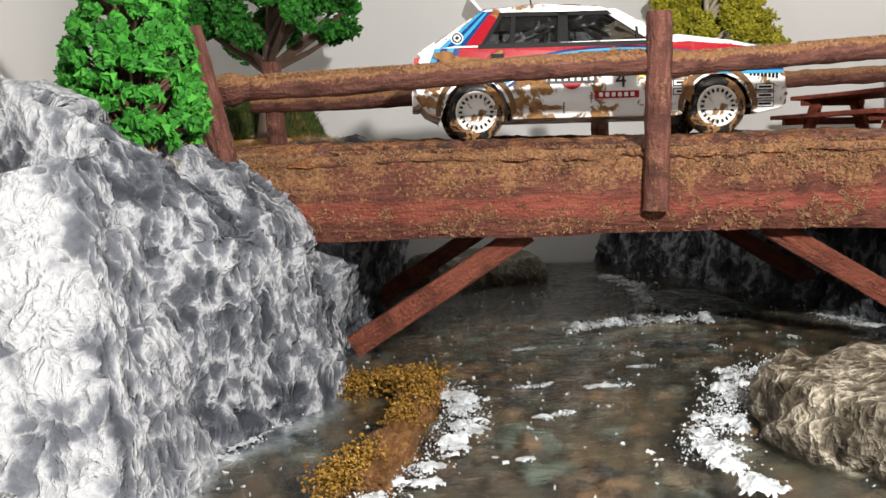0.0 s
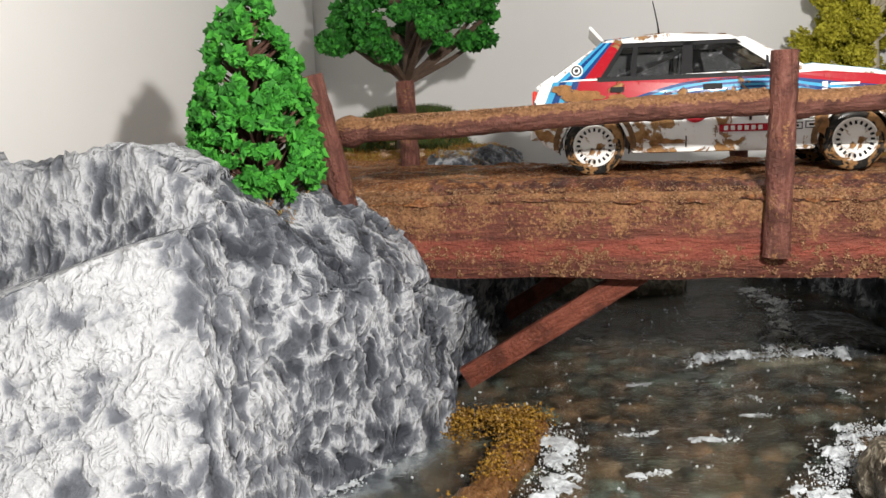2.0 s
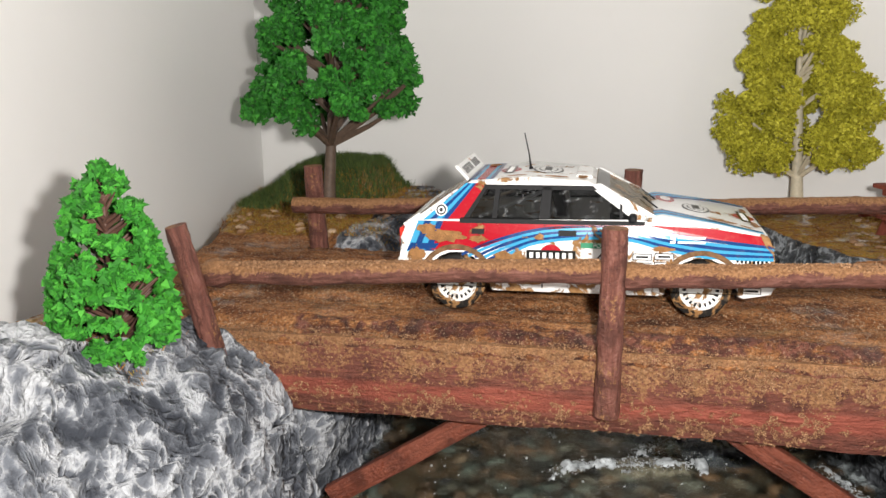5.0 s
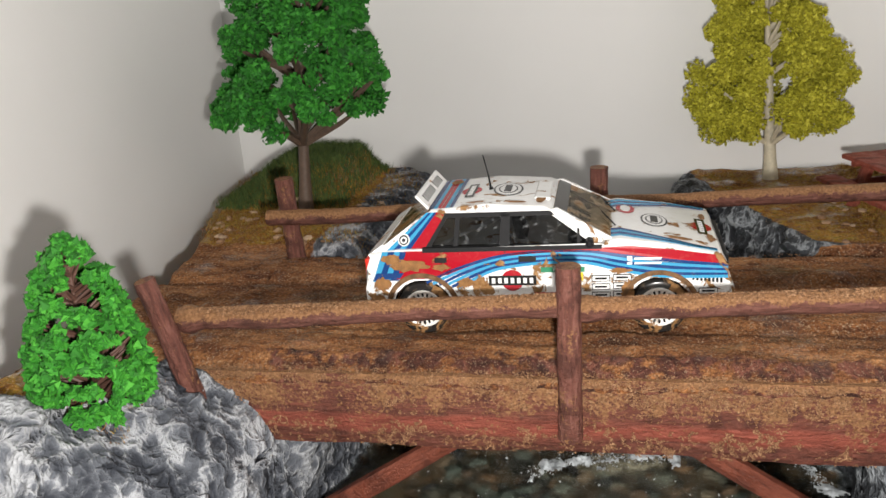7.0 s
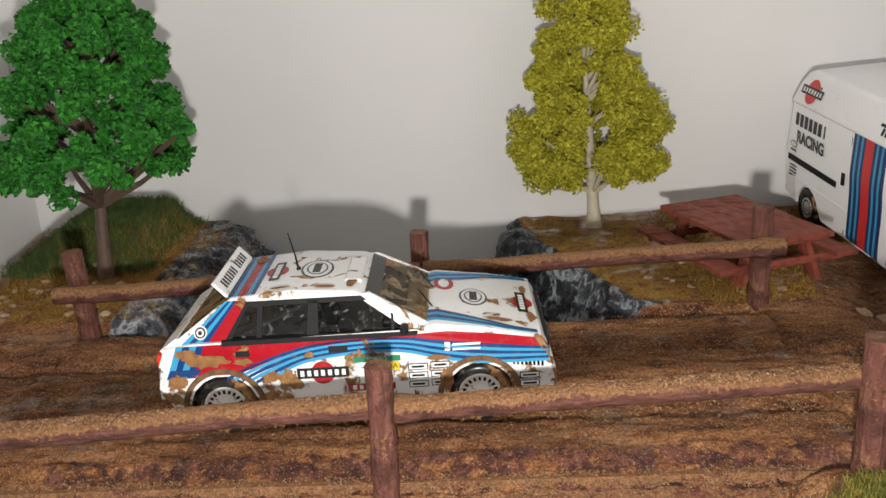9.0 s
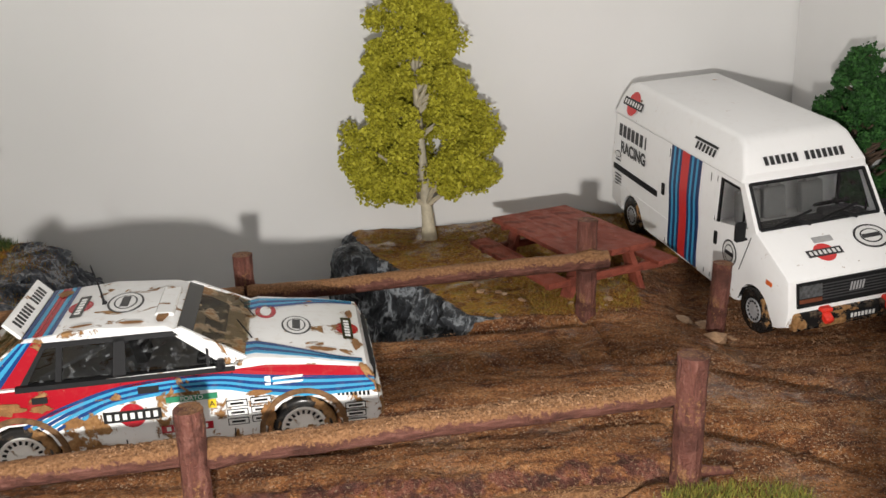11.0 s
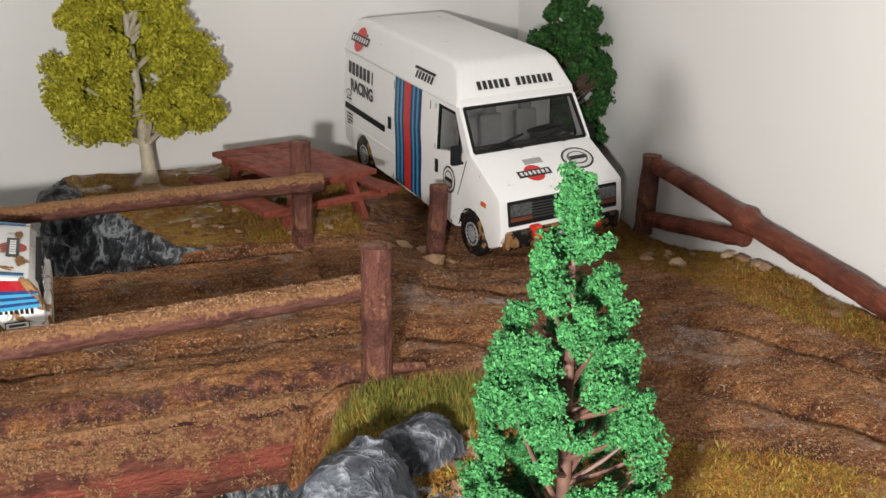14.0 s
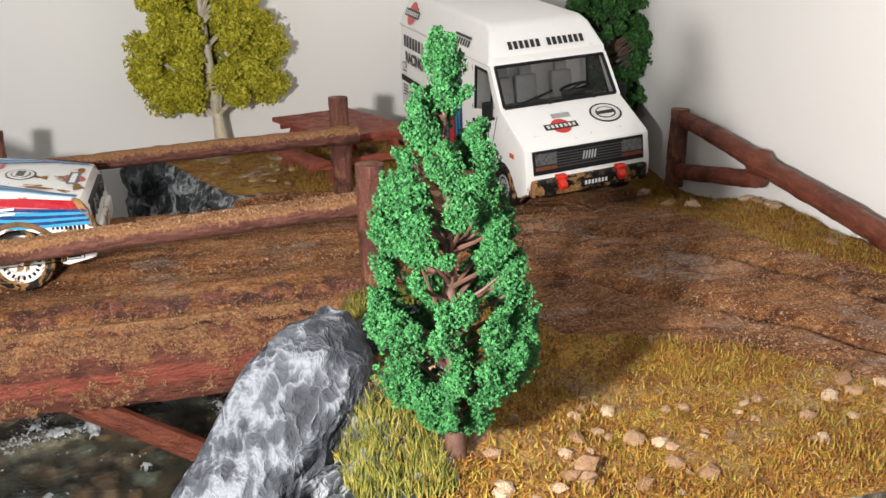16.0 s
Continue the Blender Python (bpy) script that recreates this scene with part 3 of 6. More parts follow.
def on_road(x, y):
    """1 on the dirt road, 0 on the verge."""
    if x < 8:
        return smooth(-1.0, 0.2, y) * smooth(9.6, 8.4, y)
    south = line([(9, -0.6), (10.5, -1.6), (12.6, -3.3), (15, -4.6), (16.2, -5.7), (16.9, -7.0), (18, -9.9)], x)
    east = line([(-9, 21.6), (-2.7, 20.2), (-0.2, 19.3), (2.6, 18.6), (5.4, 18.4), (8, 19.7), (12, 20.0)], y)
    north = line([(9, 8.8), (11.8, 9.0), (13.2, 14.5), (19, 14.5)], x)
    return smooth(south - 0.6, south + 0.3, y) * smooth(east + 0.5, east - 0.3, x) * smooth(north + 0.6, north - 0.4, y)


# wall sections: offset that follows the bank's slope, fixed offset of the shoulder, height
PROFILE_W = [(-0.3, 0, -1.3), (0.0, 0, -0.2), (0.15, 0, 0.8), (0.4, 0, 1.8), (0.7, 0, 2.7), (0.85, 0.05, 3.25), (0.9, 0.5, 3.75), (0.95, 1.1, 4.3), (1.0, 1.6, 4.8), (1.0, 2.2, 5.1)]


def bank_mesh(name, shore, soil, side, edge, mat, steep, n_wall, n_top, y0, y1, step, profile):
    ys = np.arange(y0, y1 + 1e-6, step)
    verts, soils, mosses, ridges, whites = [], [], [], [], []
    slope, shoulder, hgt = (np.array([p[k] for p in profile]) for k in range(3))
    arc = np.r_[0, np.cumsum(np.hypot(np.diff(slope + shoulder), np.diff(hgt)))]
    s = np.linspace(0, arc[-1], n_wall)
    wall = np.stack([np.interp(s, arc, q) for q in (slope, shoulder, hgt)], 1)
    for y in ys:
        w = line(shore, y)
        rim = line(edge, y)
        rows = []
        crag_w = smooth(1.0, 0.2, y) if side < 0 else 0.0
        lip = 4.6
        for _ in range(8 if side < 0 else 0):
            lip += 0.5 * (soil(west_wall(y, lip), y) - lip)
        for o, q, z in wall:
            x = w + side * (o * steep(y) + q)
            if crag_w:
                x += (west_wall(y, z * lip / profile[-1][2] if z > 0 else z) - x) * crag_w
            rows.append((x, z))
        x_end = rows[-1][0]
        for t in np.linspace(0, 1, n_top + 1)[1:]:
            rows.append((x_end + (rim - x_end) * t ** 1.25, None))
        top = soil(x_end, y)
        for j, (x, z) in enumerate(rows):
            if z is None:
                z = soil(x, y)
            elif z > 0:
                z = z * top / profile[-1][2]
            calm = 1.0
            if side < 0:
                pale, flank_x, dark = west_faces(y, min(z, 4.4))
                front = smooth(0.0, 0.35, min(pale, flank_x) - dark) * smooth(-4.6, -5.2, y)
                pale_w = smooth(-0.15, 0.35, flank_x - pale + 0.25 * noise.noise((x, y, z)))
                # palest on the front facet, about a third on the flank, half on the high top
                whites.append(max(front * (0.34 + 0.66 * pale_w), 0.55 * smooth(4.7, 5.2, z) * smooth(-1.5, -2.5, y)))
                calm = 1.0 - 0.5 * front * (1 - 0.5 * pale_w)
            else:
                whites.append(0.0)
            p = Vector((x, y, z))
            up = smooth(2.2, 3.2, abs(x - w)) * smooth(4.2, 5.0, z)
            bridge = smooth(-0.9, 0.4, y) * smooth(9.6, 8.4, y)
            s_amt = soil_cover(side, x, y, z, w)
            crag = craggy(p, 0.30, 3.0 + side)
            fine, grit = craggy(p, 0.85, 8.0), craggy(p, 2.2, 4.0)
            amp = (0.66 * crag * calm + 0.42 * fine * calm + 0.20 * grit) * (1 - s_amt)
            if abs(x - rim) < 0.02:
                amp = 0
            dx = side * -0.75 * amp * (1 - up)
            dz = amp * (0.35 + 0.5 * up)
            if s_amt > 0.05:
                dz += s_amt * (0.10 * noise.fractal(p * 0.9, 1.0, 2.0, 4) + 0.035 * noise.noise(p * 5))
                dz -= s_amt * 0.22 * track(x, y) * on_road(x, y)
            under = smooth(-0.3, 0.5, y) * smooth(8.9, 8.3, y) * smooth(10.2, 9.6, abs(x))
            if under > 0.01:
                z = min(z, 5.2 - 0.85 * under)
            verts.append((x + dx, y + 0.2 * amp * (1 - up), z + dz))
            soils.append(s_amt)
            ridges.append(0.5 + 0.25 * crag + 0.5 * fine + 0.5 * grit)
            mosses.append(s_amt * (1 - on_road(x, y)))
        verts.append((rim, y, -2.0))
        soils.append(0.0), mosses.append(0.0), ridges.append(0.4), whites.append(0.0)
    nx = n_wall + n_top + 1
    faces = [(i * nx + j, i * nx + j + 1, (i + 1) * nx + j + 1, (i + 1) * nx + j) for i in range(len(ys) - 1) for j in range(nx - 1)]
    if side > 0:
        faces = [f[::-1] for f in faces]
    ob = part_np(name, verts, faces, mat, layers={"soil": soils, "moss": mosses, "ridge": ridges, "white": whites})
    return tagged(ob, kind="structure")


def soil_cover(side, x, y, z, w):
    d = abs(x - w)
    if z < (2.8 if side > 0 and -4 < y < 0.3 else 3.9):
        return 0.0
    if side < 0:
        grass = smooth(-2.6, -1.2, y - 0.12 * (x + 10))
        return max(grass * smooth(2.3, 3.0, d), smooth(9.0, 10.5, y) * smooth(2.0, 3.2, d))
    near = 2.6 - 1.2 * smooth(8.6, 9.6, y) - 2.2 * smooth(-4.2, -3.4, y) * smooth(0.5, -0.3, y)
    return max(smooth(near - 0.4, near + 0.3, d), smooth(-0.6, 0.3, y) * smooth(9.2, 8.6, y))


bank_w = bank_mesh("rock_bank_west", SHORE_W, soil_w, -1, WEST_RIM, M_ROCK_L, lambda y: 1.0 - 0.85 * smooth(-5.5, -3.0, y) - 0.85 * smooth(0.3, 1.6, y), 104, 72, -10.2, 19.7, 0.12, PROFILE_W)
PROFILE_E = [(-0.4, 0, -1.3), (0.0, 0, -0.2), (0.15, 0, 0.9), (0.3, 0, 2.2), (0.5, 0, 3.4), (0.6, 0.2, 4.4), (0.6, 0.7, 5.0)]
bank_e = bank_mesh("rock_bank_east", SHORE_E, soil_e, 1, EAST_RIM, M_ROCK_R, lambda y: 1.0, 60, 90, -9.6, 19.7, 0.14, PROFILE_E)


def front_skirt(name, y, x0, x1, mat, z0=-2.05):
    """The plaster edge of the diorama below the ground's front rim."""
    bm = bmesh.new()
    n = 60
    for k in range(n):
        xs = [x0 + (x1 - x0) * (k + d) / n for d in (0, 1)]
        soil = soil_e if x0 > 0 else soil_w
        q = [bm.verts.new(c) for c in ((xs[0], y, z0), (xs[1], y, z0), (xs[1], y + 0.02, soil(xs[1], y) - 0.02), (xs[0], y + 0.02, soil(xs[0], y) - 0.02))]
        bm.faces.new(q)
    bmesh.ops.remove_doubles(bm, verts=bm.verts, dist=1e-4)
    return tagged(part(name, bm, mat, smooth=True), kind="structure")


front_skirt("plaster_edge_east", -9.62, 7.2, EAST - 0.15, M_SANDROCK)

# river bed and its stones
gx, gy = np.meshgrid(np.arange(-12, 8.6, 0.2), np.arange(-10.2, 19.8, 0.2))
gz = np.array([-0.75 + 0.22 * noise.fractal((x * 0.5, y * 0.5, 2), 1.0, 2.0, 4) for x, y in zip(gx.ravel(), gy.ravel())])
nx = gx.shape[1]
bed_f = [(i * nx + j, i * nx + j + 1, (i + 1) * nx + j + 1, (i + 1) * nx + j) for i in range(gx.shape[0] - 1) for j in range(nx - 1)]
tagged(part_np("river_bed", np.stack([gx.ravel(), gy.ravel(), gz], 1), bed_f, M_BED), kind="structure")

stone_meshes = []
for k in range(6):
    bm = bmesh.new()
    bmesh.ops.create_icosphere(bm, subdivisions=1, radius=1.0)
    for v in bm.verts:
        v.co *= 1 + 0.6 * noise.noise(v.co * 1.1 + Vector((k * 5, 0, 0))) + random.uniform(-0.22, 0.22)
        v.co.z *= 0.62
    bmesh.ops.scale(bm, vec=(U, U, U), verts=bm.verts)
    me = bpy.data.meshes.new("stone")
    bm.to_mesh(me)
    bm.free()
    me.polygons.foreach_set("use_smooth", [False] * len(me.polygons))
    stone_meshes.append(me)
cv, cs = [], []
while len(cv) < 2400:
    y = rng.uniform(-10, 14)
    x = rng.uniform(line(SHORE_W, y), line(SHORE_E, y))
    cv.append((x, y, -0.72 + rng.uniform(-0.1, 0.12)))
    cs.append(rng.uniform(0.07, 0.22) if rng.uniform() < 0.65 else rng.uniform(0.22, 0.50))
v_, f_ = crumbs(cv, cs, rng, 0.5)
tagged(part_np("river_pebbles", v_, f_, M_BEDPEBBLE), "small brown and grey stones under the clear resin", "pebbles", kind="stuff")

# the water
gx, gy = np.meshgrid(np.arange(-11.6, 7.4, 0.16), np.arange(-10.15, 19.75, 0.16))
gz = np.array([0.05 * noise.fractal((x * 0.8, y * 0.55, 5), 0.9, 2.2, 4) + 0.03 * noise.noise((x * 3, y * 2, 1)) for x, y in zip(gx.ravel(), gy.ravel())])
nx = gx.shape[1]
wat_f = [(i * nx + j, i * nx + j + 1, (i + 1) * nx + j + 1, (i + 1) * nx + j) for i in range(gx.shape[0] - 1) for j in range(nx - 1)]
water = tagged(part_np("water", np.stack([gx.ravel(), gy.ravel(), gz], 1), wat_f, M_WATER), kind="structure")
water.visible_shadow = False


def foam(name, path, width, seed, height=0.12, dens=95, label="white foam breaking on the stream's dark water"):
    """A ragged ridge of white water along a path of (x, y)."""
    gen = np.random.default_rng(seed)
    pts = np.array(path, float)
    seg = np.hypot(*np.diff(pts, axis=0).T)
    n = int(3.0 * dens * seg.sum() * max(0.35, width))
    d = gen.uniform(0, seg.sum(), n)
    acc = np.r_[0, np.cumsum(seg)]
    px, py = np.interp(d, acc, pts[:, 0]), np.interp(d, acc, pts[:, 1])
    keep = np.array([noise.noise((a * 1.6 + seed, b * 1.6, 0)) for a, b in zip(px, py)]) > -0.28
    px, py = px[keep] + gen.normal(0, width * 0.34, keep.sum()), py[keep] + gen.normal(0, width * 0.34, keep.sum())
    z = np.abs(gen.normal(0, height * 0.5, len(px))) + 0.01
    v, f = crumbs(np.stack([px, py, z], 1), gen.uniform(0.010, 0.030, len(px)), gen, 0.6)
    # the ragged sheet under the spray
    cell = 0.05
    gx = np.arange(pts[:, 0].min() - 2 * width, pts[:, 0].max() + 2 * width, cell)
    gy = np.arange(pts[:, 1].min() - 2 * width, pts[:, 1].max() + 2 * width, cell)
    line_x, line_y = (np.interp(np.linspace(0, seg.sum(), 60), acc, pts[:, k]) for k in (0, 1))
    sheet = np.full((len(gx), len(gy)), -1.0)
    for i, a in enumerate(gx):
        for j, b in enumerate(gy):
            d = math.sqrt(float(np.min((line_x - a) ** 2 + (line_y - b) ** 2)))
            if d < width * 1.8:
                sheet[i, j] = 0.86 - d / width * 0.95 + 1.3 * noise.fractal((a * 1.5 + seed, b * 1.5, seed), 0.8, 2.2, 4) + 0.40 * noise.noise((a * 5, b * 5, seed)) + 0.3 * noise.noise((a * 13, b * 13, seed))
    ids, grid_v, grid_f = {}, [], []
    for i in range(len(gx) - 1):
        for j in range(len(gy) - 1):
            corner = ((i, j), (i + 1, j), (i + 1, j + 1), (i, j + 1))
            if min(sheet[c] for c in corner) < 0.50:
                continue
            for c in corner:
                if c not in ids:
                    ids[c] = len(grid_v)
                    k = min(1.0, max(0.0, sheet[c] - 0.50))
                    grid_v.append((gx[c[0]], gy[c[1]], 0.03 + height * 1.1 * k + 0.05 * k * noise.noise((gx[c[0]] * 9, gy[c[1]] * 9, seed))))
            q = [ids[c] for c in corner]
            grid_f += [(q[0], q[1], q[2]), (q[0], q[2], q[3])]
    if grid_f:
        f = np.concatenate([f, np.array(grid_f) + len(v)])
        v = np.concatenate([v, np.array(grid_v)])
    return tagged(part_np(name, v, f, M_FOAM), label, "foam", "foam in the stream")


foam("foam", [(-0.2, -7.4), (-0.6, -5.6), (0.1, -4.2), (0.7, -2.9), (0.9, -1.9), (1.6, -0.9), (2.9, -0.2)], 0.62, 1, 0.18, 120)
foam("foam", [(-4.6, -1.5), (-4.3, -2.6), (-4.3, -4.2), (-4.7, -5.8), (-5.6, -7.2), (-6.0, -7.8)], 0.72, 2, 0.10, 90)
foam("foam", [(-1.5, 3.6), (-0.9, 4.2), (0.2, 4.5), (1.8, 4.8), (2.4, 5.0)], 0.46, 3, 0.24)
foam("foam", [(0.7, 5.4), (1.4, 8.5), (1.9, 11.4), (1.0, 14.0)], 0.62, 4, 0.12)
foam("foam", [(3.4, 18.0), (4.3, 15.0), (4.9, 12.8), (6.2, 10.4)], 0.30, 5, 0.08)
foam("foam", [(-3.0, 1.8), (-2.6, 1.9)], 0.2, 6, 0.05)
foam("foam", [(-3.2, -1.6), (-2.6, -1.5)], 0.22, 7, 0.04)
foam("foam", [(-1.7, -1.8), (-0.9, -1.6)], 0.2, 9, 0.04)
foam("foam", [(-3.0, -3.8), (-2.3, -3.4)], 0.2, 10, 0.04)
foam("foam", [(-0.6, -0.2), (-0.1, 0.0)], 0.2, 11, 0.04)
foam("foam", [(-7.3, -2.6), (-7.7, -4.0), (-8.1, -5.4)], 0.3, 12, 0.05, 50)
for k, (x, y) in enumerate(((-1.6, -3.1), (-1.4, -6.1), (-3.3, -5.9), (-0.3, 1.2), (1.8, 1.6), (3.9, 2.3), (-1.9, 6.2))):
    foam("foam", [(x, y), (x + 0.12 * math.cos(k * 2.1), y + 0.35 * math.sin(k * 1.7))], 0.13 + 0.04 * (k % 3), 20 + k, 0.04, 60)
foam("foam", [(5.6, 5.5), (6.3, 3.6)], 0.3, 13, 0.06)

def flecks(n, seed):
    """Specks of white on the ripples."""
    gen = np.random.default_rng(seed)
    spots = []
    while len(spots) < n:
        y = gen.uniform(-9, 15)
        x = gen.uniform(line(SHORE_W, y) + 0.3, line(SHORE_E, y) - 0.3)
        if gen.uniform() < 0.25 + 0.75 * smooth(-0.1, 0.3, noise.noise((x * 0.6, y * 0.6, 9))):
            spots.append((x, y, 0.03))
    v, f = crumbs(spots, gen.uniform(0.012, 0.05, n), gen, 0.45)
    return tagged(part_np("foam_specks", v, f, M_FOAM), "tiny white specks of foam on the water", "foam", kind="stuff")


flecks(520, 77)
boulder("boulder", (2.9, -4.9, -0.7), (4.2, 4.7, 2.0), M_BOULDER, 4.0, 0.2, 5, 15, label="brown-grey craggy boulder with white foam round its foot")
boulder("boulder", (-3.7, 14.6, -0.7), (5.6, 4.4, 1.9), M_SANDROCK, 9.0, 0.12, 4, 10, label="low sandy-brown rock on the stream's far shore")
boulder("boulder", (2.9, 8.0, -0.75), (2.9, 5.2, 1.0), M_SLATE, 12.0, 0.14, 4, 8, label="dark wet rock just awash in mid-stream")
boulder("boulder", (0.9, 4.9, -0.7), (2.8, 0.9, 0.85), M_SANDROCK, 22.0, 0.14, 4, 10, label="low mossy stone ledge breaking the stream's surface")
down = Vector((-2.7, -1.7, -3.2)).normalized()
out = (Vector((-0.25, -0.78, 0.55)) - down * Vector((-0.25, -0.78, 0.55)).dot(down)).normalized()
boulder("rock_slab", (6.75, -5.45, 4.3), (5.7, 1.95, 1.7), M_SLAB, 15.0, 0.12, 5, square=0.3, frame3=Matrix((down, out.cross(down), out)).transposed(), label="pale grey leaning rock slab with rounded top beside the bridge end")
boulder("rock", (9.4, -3.0, 4.55), (1.5, 1.2, 1.25), M_SLAB, 25.0, 0.2, 4, 20, label="small grey folded rock set in moss")
boulder("rock", (3.3, 16.6, 3.75), (1.6, 2.4, 1.5), M_SLATE, 35.0, 0.18, 4, 10, label="dark slate-grey rock with white streaks at the wall")
boulder("rock", (-8.0, 11.6, 3.6), (1.8, 2.4, 2.0), M_SLAB, 41.0, 0.16, 4, 10, label="grey rock at the foot of the far fence")

# ---- the timber bridge ----
bridge = thing("wooden_bridge", (0, 0, 0), 0, "red-brown timber road bridge caked with sandy mud over a stream", "bridge")


def timber(name, p0, p1, h, w, mat, parent, seed, label="", wob=0.05, n=40, taper=0.0):
    """A hewn timber of height h and width w from p0 to p1, with worn faces; local x runs along it."""
    p0, p1 = Vector(p0), Vector(p1)
    d = p1 - p0
    L = d.length
    bm = bmesh.new()
    prof = [(-0.5, -0.42), (-0.44, -0.5), (0.44, -0.5), (0.5, -0.42), (0.5, 0.40), (0.40, 0.5), (-0.40, 0.5), (-0.5, 0.40)]
    fine = []
    for (a, b), (c, e) in zip(prof, prof[1:] + prof[:1]):
        fine += [(a, b), ((a + c) / 2, (b + e) / 2)]
    rings = []
    for i in range(n + 1):
        x = L * i / n
        ring = []
        for k, (a, b) in enumerate(fine):
            q = Vector((x * 0.6 + seed, a * w * 1.5, b * h * 1.5))
            r = wob * noise.fractal(q, 1.0, 2.0, 3)
            s = 1 - taper * i / n
            ring.append(bm.verts.new((x, a * w * s + r * (1 if a > 0 else -1), b * h * s + r * (1 if b > 0 else -1))))
        rings.append(ring)
    m = len(fine)
    for a, b in zip(rings, rings[1:]):
        for k in range(m):
            bm.faces.new((a[k], a[(k + 1) % m], b[(k + 1) % m], b[k]))
    bm.faces.new(rings[0][::-1])
    bm.faces.new(rings[-1])
    ob = part(name, bm, mat, parent, label, True, 50)
    x = d.normalized()
    y = Vector((0, 0, 1)).cross(x).normalized() if abs(x.z) < 0.98 else Vector((0, 1, 0))
    z = x.cross(y)
    ob.matrix_local = Matrix.Translation(p0 * U) @ Matrix((x, y, z)).transposed().to_4x4()
    return ob


# edge beams, front and back
for y0 in (0.62, 8.15):
    timber("beam", (-9.7, y0, 3.81), (9.6, y0 + 0.05, 3.85), 1.86, 0.95, M_BEAM, bridge, 3 + y0, "mud-caked red-brown edge beam", 0.04, 110)
for k in range(26):
    x = -9.4 + k * 0.745
    timber("plank", (x, 0.9, 4.62), (x, 8.2, 4.62), 0.28, 0.70, M_STRUT, bridge, k * 2.3, "", 0.02, 8)
for y in (0.85, 7.9):
    timber("strut", (-6.75, y - 0.2, 0.45), (-2.75, y, 2.95), 0.50, 0.30, M_STRUT, bridge, 1.3 + y, "red-brown diagonal brace", 0.02, 12)
    timber("strut", (6.75, y - 0.2, 0.45), (2.65, y, 2.95), 0.50, 0.30, M_STRUT, bridge, 5.3 + y, "red-brown diagonal brace", 0.02, 12)

# the mud on the deck, with two wheel ruts
gx, gy = np.meshgrid(np.arange(-10.4, 10.45, 0.11), np.arange(0.10, 8.70, 0.1))
dv = []
for x, y in zip(gx.ravel(), gy.ravel()):
    rim = smooth(0.0, 1.0, y) * smooth(8.8, 7.9, y)
    z = 4.52 + 0.48 * rim ** 0.7 + 0.10 * noise.fractal((x * 0.5, y * 1.6, 4), 1.0, 2.1, 5) + 0.05 * noise.noise((x * 4, y * 4, 1)) + 0.03 * noise.noise((x * 9, y * 9, 3))
    z -= 0.17 * max(smooth(0.5, 0.1, abs(y - 2.75)), smooth(0.5, 0.1, abs(y - 6.0))) - 0.10 * smooth(0.9, 0.2, abs(y - 4.4))
    z -= 0.35 * smooth(9.9, 10.4, abs(x) + 0.25 * noise.noise((y * 1.3, 7, 0)))
    edge = 0.12 * noise.noise((x * 1.5, 3, 0)) if y < 0.3 or y > 8.4 else 0
    dv.append((x, y + edge, z))
nx = gx.shape[1]
deck_f = [(i * nx + j, i * nx + j + 1, (i + 1) * nx + j + 1, (i + 1) * nx + j) for i in range(gx.shape[0] - 1) for j in range(nx - 1)]
M_MUD = bank("wet_brown_mud", (0.05, 0.017, 0.011), (0.12, 0.042, 0.028), (0.19, 0.070, 0.046))
n_ = len(dv)
tagged(part_np("deck_mud", dv, deck_f, M_MUD, None, layers={"soil": [0.46 + 0.54 * max(smooth(0.9, 1.9, q[1]), smooth(-7.0, -9.0, q[0])) for q in dv], "moss": [0.0] * n_, "ridge": [0.5] * n_}), kind="structure")


def log(name, p0, p1, r0, r1, mat, parent, seed, label="", n=26, wob=0.10, knots=()):
    """A barked stick; local x runs along it."""
    p0, p1 = Vector(p0), Vector(p1)
    d = p1 - p0
    L = d.length
    bm = bmesh.new()
    pts, rad = [], []
    for i in range(n + 1):
        t = i / n
        bend = 0.05 * noise.noise((t * 2.2 + seed, seed, 0)) * L * 0.12
        k = sum(a * math.exp(-((t * L - s) / 0.22) ** 2) for s, a in knots)
        pts.append((t * L, bend * 0.4, bend))
        rad.append((r0 + (r1 - r0) * t) * (1 + 0.06 * noise.noise((t * L * 1.2, seed, 5))) + k)
    tube(bm, pts, rad, 16, True, wob, seed)
    ob = part(name, bm, mat, parent, label, True, 60)
    x = d.normalized()
    y = Vector((0, 0, 1)).cross(x).normalized() if abs(x.z) < 0.98 else Vector((0, 1, 0))
    ob.matrix_local = Matrix.Translation(p0 * U) @ Matrix((x, y, x.cross(y))).transposed().to_4x4()
    return ob


def crusted(name, n, x0, x1, face, test, seed, parent, size=(0.008, 0.024)):
    """Clotted sandy crumbs stuck on timber: face(x, v) gives the point, v from 0 to 1."""
    gen = np.random.default_rng(seed)
    spots = []
    while len(spots) < n:
        x, v = gen.uniform(x0, x1), gen.uniform()
        p = Vector(face(x, v))
        clot = noise.noise(p * 1.3 + Vector((seed, 0, 0))) * 0.45 + noise.noise(p * 3.7) * 0.6 + noise.noise(p * 8.5) * 0.8
        if clot + test(x, v) > gen.uniform(0.15, 0.5):
            spots.append(p)
    v_, f_ = crumbs(np.array([q[:] for q in spots]), gen.uniform(*size, n), gen, 0.6, GRIT_V, GRIT_F)
    return part_np(name, v_, f_, M_CRUMB, parent, "clots of dry sandy mud", smooth=False)


